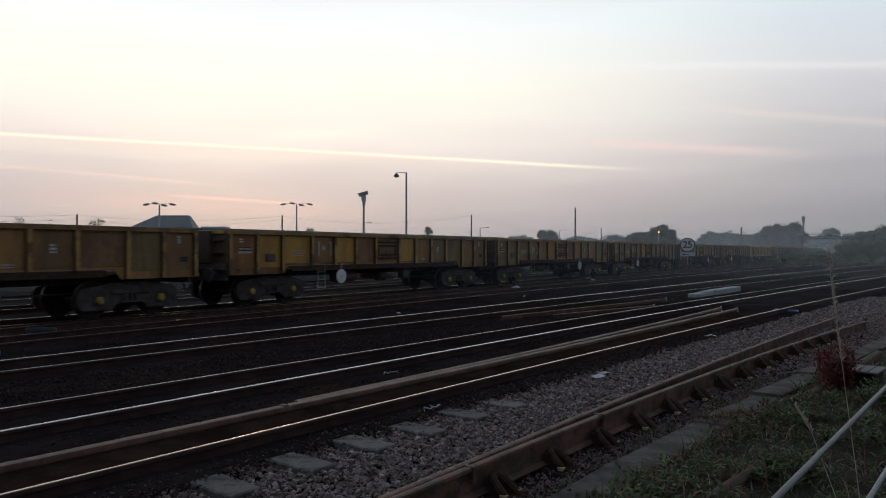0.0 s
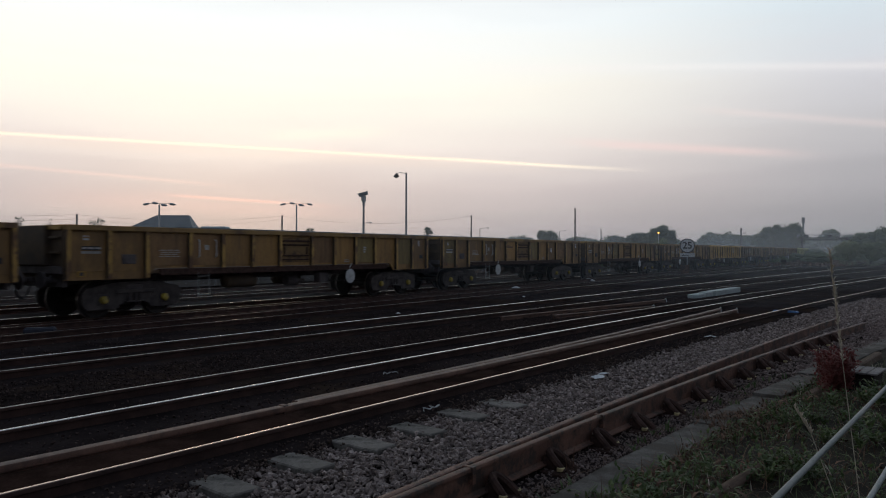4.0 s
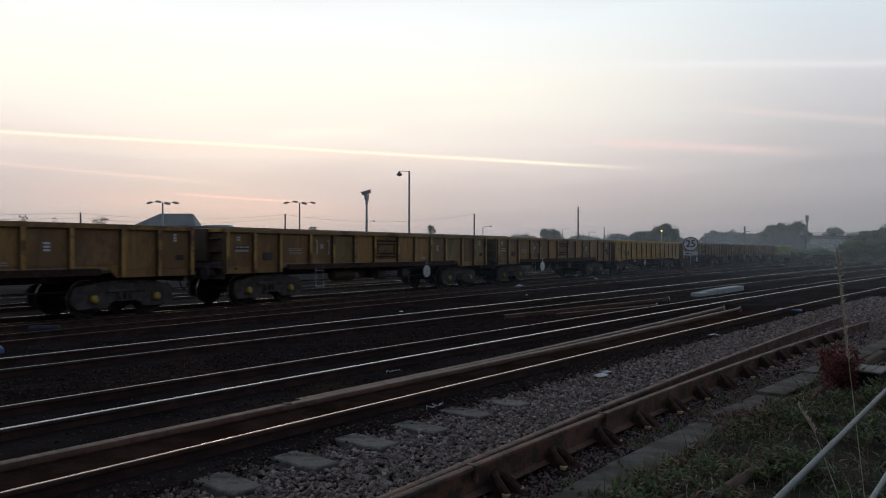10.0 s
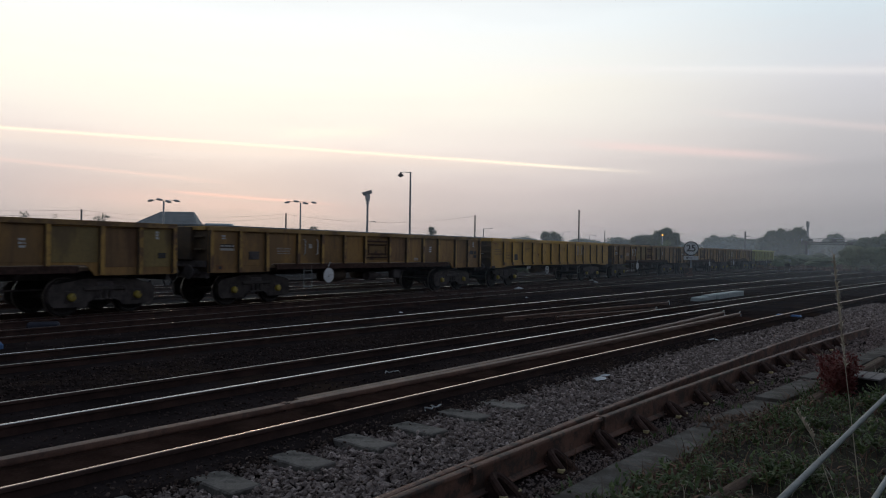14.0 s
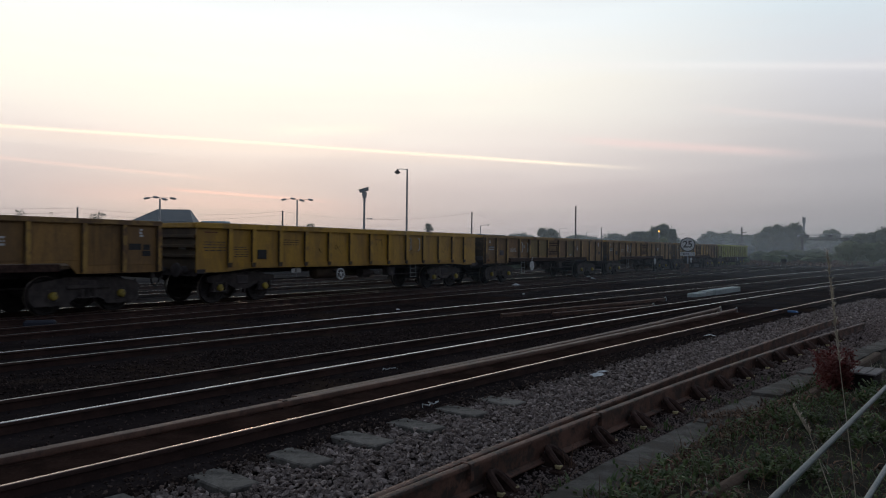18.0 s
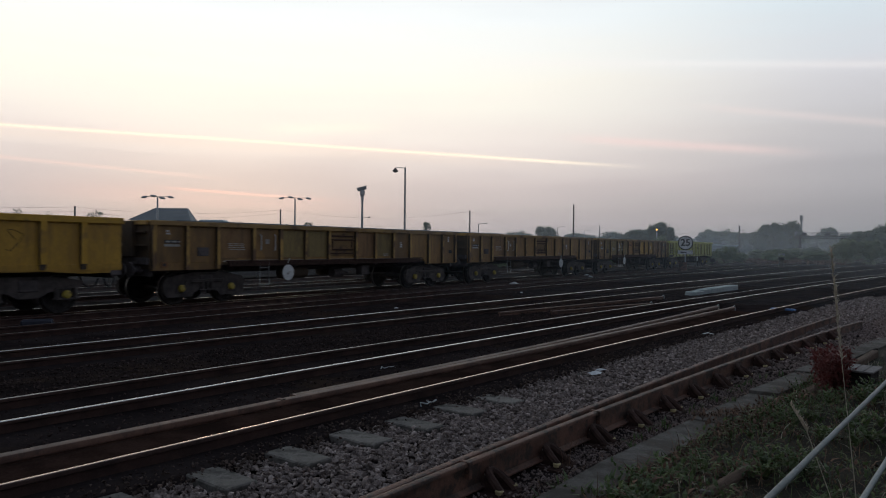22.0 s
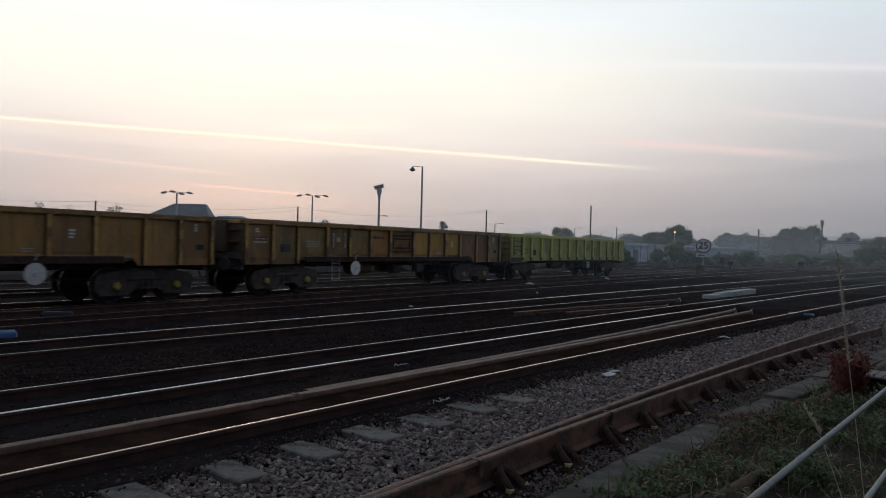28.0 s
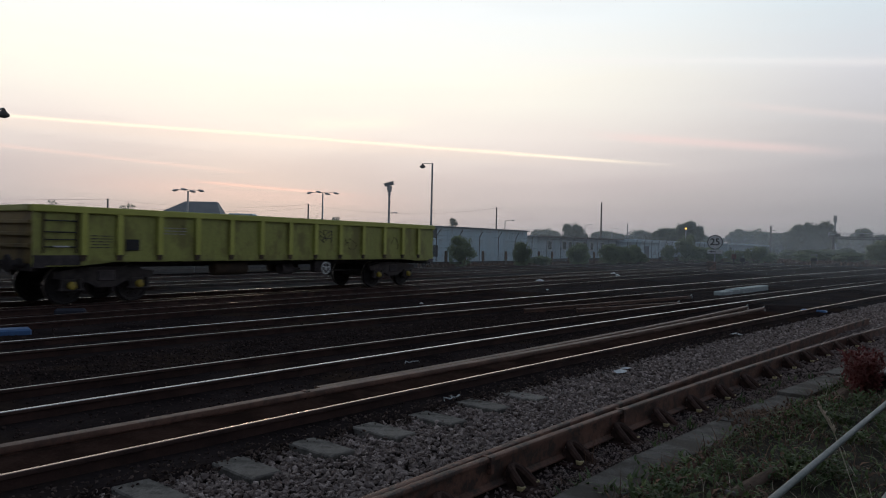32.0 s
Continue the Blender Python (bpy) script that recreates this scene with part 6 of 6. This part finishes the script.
for x, y, z in ((93.4, 76.5, 6.5), (104.0, 60.2, 5.65), (138.9, 61.4, 6.1), (150, 60, 5.6)):
    t = pole_thing("street_lamp", x, y, z, 0.07, "slim street lamp with a curved arm", "street lamp", "galv", "street lamps")
    d = RIGHT * 1.3
    part("arm", pipe(bmesh.new(), [(0, 0, z), d * 0.6 + Vector((0, 0, z + 0.12)), d + Vector((0, 0, z + 0.15))], 0.04, 6), "galv", t)
    part("lantern", turned(bmesh.new(), [(0.04, -0.3), (0.11, -0.1), (0.11, 0.2), (0.04, 0.3)], 8, "X"), "galv", t, at=Matrix.Translation(d + Vector((0, 0, z + 0.12))))

t = pole_thing("sodium_lamp", 160.2, 47.1, 5.9, 0.08, "street lamp already lit, glowing orange", "street lamp", "galv", "street lamps")
part("bulb", turned(bmesh.new(), [(0.08, -0.16), (0.17, -0.08), (0.19, 0.08), (0.08, 0.16)], 12, "Z"), "amber_light", t, "glowing orange lantern", at=(0, 0, 6.05))


def telecom():
    t = pole_thing("telecom_mast", 288.6, 32.9, 14.0, 0.35, "slim telecom mast with panel aerials", "telecom mast", "galv")
    for a in range(0, 360, 120):
        part("aerial", boxes(((0.42, -0.13, 12.2), (0.6, 0.13, 14.4))), "galv", t, at=pose(0, 0, 0, 0, 0, a + 20))
    part("platform", turned(bmesh.new(), [(0.55, 11.9), (0.55, 12.0)], 12, "Z"), "galv", t)


telecom()


def gantry():
    t = thing("signal_gantry", pose(0, 0, 0), "steel signal gantry spanning the lines with signal heads", "signal gantry")
    a, b = Vector((166.6, 19.2, 0)), Vector((173.4, 8.4, 0))
    for p in (a, b):
        part("leg", boxes(((p.x - 0.2, p.y - 0.2, -0.05), (p.x + 0.2, p.y + 0.2, 4.6))), "pole", t)
    far, d = a + (a - b) * 0.08, (b - a) * 1.1
    for z in (4.35, 4.75):
        part("beam", tube(bmesh.new(), far + Vector((0, 0, z)), far + d + Vector((0, 0, z)), 0.13, n=6), "pole", t)
    for z in (5.2, 5.55):
        part("handrail", tube(bmesh.new(), far + Vector((0, 0, z)), far + d + Vector((0, 0, z)), 0.045, n=5), "galv", t)
    for i in range(9):
        p = far + d * (i / 8)
        part("stanchion", tube(bmesh.new(), p + Vector((0, 0, 4.7)), p + Vector((0, 0, 5.6)), 0.04, n=5), "galv", t)
    for f in (0.14, 0.48, 0.72):
        p = far + d * f
        part("signal_head", boxes(((p.x - 0.6, p.y - 0.45, 4.3 if f > 0.6 else 4.9), (p.x - 0.2, p.y + 0.45, 5.4 if f < 0.6 else 4.6)), bevel=0.05), "black", t)


gantry()


def ground_signal(x, y, h, wide, label):
    t = thing("ground_signal", pose(x, y, -0.05, 0, 0, 15), label, "ground signal", "ground signals")
    part("post", boxes(((-0.06, -0.06, 0), (0.06, 0.06, h))), "pole", t)
    part("head", boxes(((-0.2, -wide / 2, h * 0.62), (0.05, wide / 2, h)), bevel=0.03), "rust" if h > 1.1 else "black", t)


ground_signal(77.8, 17.95, 1.35, 0.45, "low dark shunting signal beside the lines")
ground_signal(78.1, 17.2, 0.95, 0.5, "low dark shunting signal beside the lines")
t = thing("relay_post", pose(82.1, 11.2, -0.05, 0, 0, 10), "slim concrete relay post with a dark head beside the lines", "relay post")
part("body", boxes(((-0.25, -0.22, 0), (0.25, 0.22, 0.85)), bevel=0.03), "old_concrete", t)
part("lid", boxes(((-0.28, -0.28, 0.85), (0.28, 0.28, 1.12)), bevel=0.02), "black", t)
t = thing("relay_cabinet", pose(125.0, 17.0, -0.05, 0, 0, 10), "pale metal relay cabinet beside the lines", "cabinet")
part("body", boxes(((-0.3, -0.45, 0), (0.3, 0.45, 1.3)), bevel=0.03), "galv", t)


# ---- buildings beyond the fence ----
def long_shed():
    t = thing("storage_shed", pose(0, 0, -0.05), "long pale blue panel-clad storage shed behind the fence", "shed")
    part("wall", boxes(((30, 40.06, 0), (74.4, 46, 3.33))), "shed", t)
    me = mesh_of("cladding_panel", boxes(((0, -0.05, 0), (1.78, 0, 2.9)), bevel=0.012), "shed")
    for i in range(24):
        part("cladding_panel", me, None, t, at=(31.0 + 1.8 * i, 40.05, 0.45))
    part("plinth", boxes(((30.5, 39.98, 0), (74.4, 40.05, 0.44))), "brick", t)
    part("roof", boxes(((29.8, 39.8, 3.34), (74.6, 46.2, 3.46)), bevel=0.02), "roof", t)
    part("doorway", boxes(((55.6, 39.98, 0.5), (56.4, 40.0, 1.6))), "black", t)
    part("doorway", boxes(((55.4, 39.98, 2.3), (56.2, 40.0, 3.2))), "black", t)


def low_office():
    t = thing("office_building", pose(0, 0, -0.05), "long low grey office building with a flat dark roof", "building")
    part("wall", boxes(((84.5, 44.0, 0), (113.5, 52, 2.85))), "brick", t)
    part("roof", boxes(((84.0, 43.5, 2.86), (114.0, 52.5, 3.05)), bevel=0.03), "roof", t)
    part("fascia", boxes(((83.9, 43.42, 2.82), (114.1, 43.49, 3.06))), "black", t)
    for x in (88.0, 92.5, 94.4, 96.9, 99.2, 102.0, 106.0):
        w = part("window", boxes(((x - 0.55, 43.93, 1.25), (x + 0.55, 43.99, 2.35))), "glass", t)
        part("frame", boxes(((x - 0.62, 43.9, 1.18), (x - 0.55, 43.99, 2.42)), ((x + 0.55, 43.9, 1.18), (x + 0.62, 43.99, 2.42)),
                            ((x - 0.55, 43.9, 2.35), (x + 0.55, 43.99, 2.42)), ((x - 0.6, 43.88, 1.14), (x + 0.6, 43.99, 1.22))), "white", w)


def far_sheds():
    for x0, x1, y, h, tone, lab in ((112, 121, 40, 2.5, "shed", "pale low shed beyond the fence"), (126, 172, 46, 2.9, "brick", "low pale shed with a white roof beyond the fence"),
                                    (150, 190, 36, 2.6, "brick", "low grey shed among bushes")):
        t = thing("low_shed", pose(0, 0, -0.05), lab, "shed", "low sheds")
        part("wall", boxes(((x0, y, 0), (x1, y + 6, h))), tone, t)
        part("roof", boxes(((x0 - 0.3, y - 0.3, h), (x1 + 0.3, y + 6.3, h + 0.3)), bevel=0.05), "shed", t)
        part("door", boxes(((x0 + 2, y - 0.05, 0), (x0 + 4, y - 0.004, h - 0.5))), "roof", t)


def hip_house():
    """The dark blue-grey roof seen over the wagons."""
    t = thing("depot_building", pose(68.14, 96.0, 0, 0, 0, -57), "building with a dark slate-blue hipped roof", "building")
    part("wall", boxes(((-3.6, 0, -0.05), (5.2, 2.9, 5.5))), "brick", t)
    bm = bmesh.new()
    v = [bm.verts.new(p) for p in ((-3.9, -0.3, 5.4), (5.6, -0.3, 5.4), (5.4, 3.2, 5.4), (-4.0, 3.2, 5.4), (-0.1, 0.5, 7.25), (4.8, 0.5, 7.25), (4.5, 1.9, 7.25), (-0.4, 1.9, 7.25))]
    for q in ((3, 2, 1, 0), (4, 5, 6, 7), (0, 1, 5, 4), (1, 2, 6, 5), (2, 3, 7, 6), (3, 0, 4, 7)):
        bm.faces.new([v[i] for i in q])
    part("roof", bm, "roof", t)
    t = thing("plant_room", pose(74.5, 91.1, 0.12, 0, 0, -57), "low grey rooftop plant room", "building")
    part("wall", boxes(((-1.9, 0, -0.05), (2.1, 2, 5.1))), "brick", t)
    part("roof", boxes(((-1.7, -0.2, 5.12), (2.2, 2.2, 5.5)), bevel=0.12), "shed", t)


long_shed(), low_office(), far_sheds(), hip_house()


def fence():
    t = thing("yard_fence", pose(0, 0, -0.05), "tall wire fence on cranked concrete posts along the yard", "fence")
    bm = bmesh.new()
    pipe(bm, [(0, 0, 0), (0, 0, 2.4), (0.42, -0.05, 2.85)], 0.035, 6)
    me = mesh_of("post", bm, "old_concrete")
    for i in range(34):
        part("post", me, None, t, at=(20 + 3.05 * i, 31.6 + max(0, i - 22) * 0.08, 0))
    for z in (0.3, 0.9, 1.5, 2.1, 2.4, 2.8):
        part("strand", pipe(bmesh.new(), [(20, 31.55, z), (88, 31.55, z), (121, 32.5, z)], 0.006, 4), "pole", t)
    stub = mesh_of("stump", boxes(((-0.09, -0.09, 0), (0.09, 0.09, 1.25)), bevel=0.02), "baulk")
    r = random.Random(8)
    for i in range(16):
        part("stump", stub, None, t, "short dark timber post", at=pose(38 + 3.1 * i + r.uniform(-0.3, 0.3), 30.9 + r.uniform(-0.2, 0.2), 0, 0, r.uniform(-4, 4), 0))


fence()


# ---- trees and bushes ----
BALL = bmesh.new()
bmesh.ops.create_icosphere(BALL, subdivisions=2, radius=1)
BALL.verts.index_update()
BALL_V, BALL_F = [v.co.copy() for v in BALL.verts], [tuple(v.index for v in f.verts) for f in BALL.faces]
BALL.free()


def crown_mesh(seed, w, h, count, leaf, tone="leaf", sparse=False):
    """Leaves on the outside of several overlapping lobes of uneven size, with looser sprays past them."""
    r = random.Random(seed)
    lobes = [(Vector((0, 0, h * 0.47)), w * 0.40, h * 0.45)]
    for i in range(13 if w > 5 else 8):      # bumps all over the upper half
        a, e = i * 2.4 + r.uniform(-0.5, 0.5), r.uniform(-0.25, 1.15)
        size = r.uniform(0.11, 0.19) * w
        c = Vector((math.cos(a) * math.cos(e) * w * 0.36, math.sin(a) * math.cos(e) * w * 0.36, h * (0.47 + 0.40 * math.sin(e))))
        lobes.append((c, size, min(size, h * 0.17) * r.uniform(0.75, 1.1)))
    vs, fs = [], []

    def add_leaf(p):
        q = Euler((r.uniform(0, 6.28), r.uniform(0, 6.28), r.uniform(0, 6.28))).to_matrix()
        l = leaf * r.uniform(0.6, 1.3)
        at = len(vs)
        for d in ((-l, 0, 0), (0, -l * 0.5, 0.12 * l), (l, 0, 0), (0, l * 0.5, 0.12 * l)):
            vs.append(p + q @ Vector(d))
        fs.append((at, at + 1, at + 2, at + 3))

    area = [a * b for c, a, b in lobes]
    for n in range(count):
        c, a, b = r.choices(lobes, area)[0]
        d = Vector((r.gauss(0, 1), r.gauss(0, 1), r.gauss(0, 1))).normalized()
        k = (1 + 0.28 * noise.noise(d * 2.6 + c)) * (r.uniform(0.2, 1.1) if sparse else r.uniform(0.80, 1.08) + (0.10 * r.random() if n % 6 == 0 else 0))
        p = c + Vector((d.x * a * k, d.y * a * k, d.z * b * k))
        p.z = max(p.z, r.uniform(0, 0.12) * h)
        add_leaf(p)
    for c, a, b in () if sparse else lobes:      # the dense inner growth
        at = len(vs)
        for v in BALL_V:
            k = (0.92 if w > 5 else 0.62) * (1 + 0.28 * noise.noise(v * 2.6 + c))
            vs.append(Vector((c.x + v.x * a * k, c.y + v.y * a * k, max(0.0, c.z + v.z * b * k))))
        fs.extend([tuple(at + q for q in f) for f in BALL_F])
    top = sorted(v.z for v in vs)[int(len(vs) * 0.997)]
    vs = [Vector((v.x, v.y, v.z * h / top)) for v in vs]
    me = bpy.data.meshes.new("crown")
    me.from_pydata(vs, [], fs)
    me.materials.append(M[tone])
    return me, lobes


def tree(x, y, top, w, seed, label, bare=0.25, count=1500, group="trees beyond the yard", name="tree", sparse=False):
    t = thing(name, pose(x, y, -0.1), label, name, group)
    h = top + 0.1
    base = h * bare
    leaf = 0.09 if sparse else 0.07 if name == "bush" else max(0.12, 0.022 * w)
    me, lobes = crown_mesh(seed, w, h - base, count, leaf, "bush_leaf" if name == "bush" else "leaf", sparse)
    r = random.Random(seed)
    bm = bmesh.new()
    tube(bm, (0, 0, 0), (0, 0, base + (h - base) * 0.35), 0.035 * h * 0.6, 0.018 * h * 0.6, 8)
    for c, a, b in lobes[1:]:
        z = base * 0.8 + (h - base) * r.uniform(0.0, 0.3)
        tube(bm, (0, 0, z), (c.x * 0.8, c.y * 0.8, base + c.z * 0.9), 0.012 * h * 0.6, 0.004 * h * 0.6, 5)
    part("trunk", bm, "bark", t)
    part("crown", me, None, t, at=(0, 0, base))
    return t


T = "broad leafy tree in full summer leaf, far off"
for i, (x, y, top, w, n) in enumerate((
        (191.8, 97.1, 6.46, 9.0, 2600), (136.3, 62.7, 6.2, 5.6, 2600), (194.6, 79, 6.0, 11.5, 2600), (202.5, 72.3, 6.5, 10.5, 2600), (181, 57.6, 6.6, 9.5, 3000), (177.6, 51.9, 8.2, 8.2, 3400),
        (264.2, 55.7, 8.5, 16, 3000), (295.7, 50.3, 8.3, 14, 2400), (202.9, 29.1, 8.6, 10.0, 4200), (205.4, 25.9, 9.2, 6.6, 3000), (197, 31.5, 6.8, 6, 1800), (308.9, 26.6, 10.4, 10, 2200), (310, 19, 8.2, 12, 1800),
        (169.8, 7.8, 5.8, 7, 2600), (172, 3.6, 7.4, 9, 2600), (250, 66, 6.0, 14, 1800), (318, 58, 7.5, 16, 1800), (345, 40, 8.0, 22, 2200), (360, 8, 9.0, 26, 2200), (232, 84, 6.0, 12, 1600))):
    tree(x, y, top, w * 1.05, 20 + i, T, 0.04, int(n * 1.6))
SPRAY = "small feathery tree top with thin sprays of leaves, far off"
for i, (x, y, top, w, n) in enumerate(((57.8, 94.6, 6.4, 2.5, 330), (49.3, 98.3, 6.4, 1.5, 170), (52.5, 96.7, 6.1, 0.9, 60), (87.2, 82.4, 5.6, 1.9, 420), (97.6, 66.3, 5.85, 1.7, 900))):
    tree(x, y, top, w, 60 + i, SPRAY, 0.7, n, sparse=True)
BUSH = "scruffy green bush growing along the yard fence"
for i, (x, y, top, w, n) in enumerate((
        (51.0, 27.9, 2.0, 1.7, 1700), (43.5, 28.8, 2.33, 2.15, 1800), (60.3, 27.2, 2.05, 2.2, 1900), (66.9, 26.9, 2.05, 2.6, 2200), (70.2, 27.0, 1.8, 2.2, 1500), (73.2, 27.2, 2.0, 2.7, 2200), (76.0, 27.4, 1.2, 2.4, 900), (55.2, 28.4, 0.9, 2.2, 800), (63.4, 28.4, 0.8, 1.8, 600),
        (87.8, 27.9, 2.15, 1.9, 1400), (88.3, 25.9, 3.4, 3.0, 2600), (90.6, 25.2, 2.0, 2.6, 1300), (92.9, 24.2, 1.95, 3.4, 1600), (95.5, 21.9, 1.7, 3.2, 1400), (98.0, 19.9, 2.2, 3.5, 1800), (100.5, 19.0, 1.5, 2.8, 1100),
        (107.8, 7.0, 3.35, 3.6, 2400), (107.9, 4.2, 3.25, 4.0, 2400), (109, 0.8, 3.2, 5, 2000), (124.4, 12.2, 1.75, 5.4, 1400), (138.2, 22.2, 1.85, 5.2, 1300), (117, 17.2, 1.5, 4.0, 1000), (131, 18, 2.0, 6, 1200), (150, 16, 2.4, 9, 1400), (145, 9, 2.0, 7, 1200))):
    tree(x, y, top, w, 70 + i, BUSH, 0.02, int(n * 1.5), "bushes round the yard", "bush")


# low rough growth along the foot of the fence and at the yard's far end
def rough_growth():
    r = random.Random(9)
    spots = []
    for _ in range(11000):
        x = 42 + 148 * r.random() ** 1.3
        y = 29.6 + r.gauss(0, 0.8) - max(0, x - 90) * 0.12 + r.random() ** 2 * max(0, x - 80) * -0.06
        spots.append((x, y, -0.06, r.uniform(0.15, 0.55), r.uniform(0.03, 0.08), r.uniform(0.1, 0.8), r.uniform(0, 6.28), 2))
    blades("rough_growth", spots, "dead_leaf", "dull brown grass and weeds along the foot of the fence", "weeds")


rough_growth()


def dry_growth():
    r = random.Random(14)
    spots = []
    for _ in range(7000):
        x = r.uniform(98, 165)
        y = r.uniform(7, 21) + 2.5 * noise.noise((x * 0.1, 3, 0))
        if noise.noise((x * 0.22, y * 0.4, 5)) > -0.1:
            spots.append((x, y, -0.06, r.uniform(0.2, 0.75), r.uniform(0.05, 0.12), r.uniform(0.1, 0.9), r.uniform(0, 6.28), 2))
    blades("dry_growth", spots, "dead_leaf", "dry brown weeds at the far end of the yard", "weeds")


dry_growth()


# translucent sheets in arcs round the camera, standing in for haze over the yard
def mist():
    for x, dense in HAZE_SHEETS:
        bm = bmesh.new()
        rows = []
        for i in range(91):      # each sheet curves round the camera's place
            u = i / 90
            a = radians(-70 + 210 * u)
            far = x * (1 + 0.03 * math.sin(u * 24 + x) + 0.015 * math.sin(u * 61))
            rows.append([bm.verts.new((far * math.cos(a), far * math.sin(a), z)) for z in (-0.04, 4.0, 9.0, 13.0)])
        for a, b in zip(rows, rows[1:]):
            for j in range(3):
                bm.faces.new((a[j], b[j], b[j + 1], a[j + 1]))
        tagged(new("mist", mesh_of("mist", bm, "mist_%d" % x)), "thin translucent sheet curved round the camera, standing in for haze", "mist", kind="stuff")


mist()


# ---- what moves ----
def motions():
    seconds = [i * 1.0 for i in range(33)]
    for w, n in WAGONS:
        walk(w, [(t, pose(tail(t) - PITCH * n - (15.2 if n in (0, 4) else 15.03), 18.0, HEAD)) for t in seconds])
    # the tall stalk leans to and fro in the wind: seconds, lean in degrees
    sway = ((0, 0), (1, 0), (2, 0.4), (3, 0.1), (4.3, 0.3), (5.6, 0.45), (6.5, 0.65), (7.5, 0.9), (8.5, 1.35), (9.5, 0.5), (10.5, 0.8), (11.5, 0.65), (12.5, -0.1), (13.5, 0.75), (14.4, -0.2),
            (15.5, 0.2), (16.6, 0.3), (17.5, -0.3), (18.5, 0), (19.5, -0.55), (20.5, -0.8), (21.5, 0.45), (22.5, 0.75), (23.5, 0.45), (24.5, -0.75), (25.4, -1.35), (26.5, -0.9), (27.6, -0.45),
            (28.5, -1.0), (29.2, -1.1), (29.6, 1.2), (30.0, 0.5), (30.3, 1.9), (30.6, 3.2), (30.9, 4.2), (32, 5.0))
    foot = TALL_STALK.matrix_basis.translation.copy()
    walk(TALL_STALK, [(t, pose(*foot, 0.839 * a, 0.545 * a, 0)) for t, a in sway])
    steps = [i * 0.1 for i in range(321)]
    turns = [-math.degrees((tail(0) - tail(t)) / 0.452) for t in steps]
    for w, at in WHEELS:
        walk(w, [(t, pose(at.x, at.y, at.z, 0, a, 0)) for t, a in zip(steps, turns)])


motions()
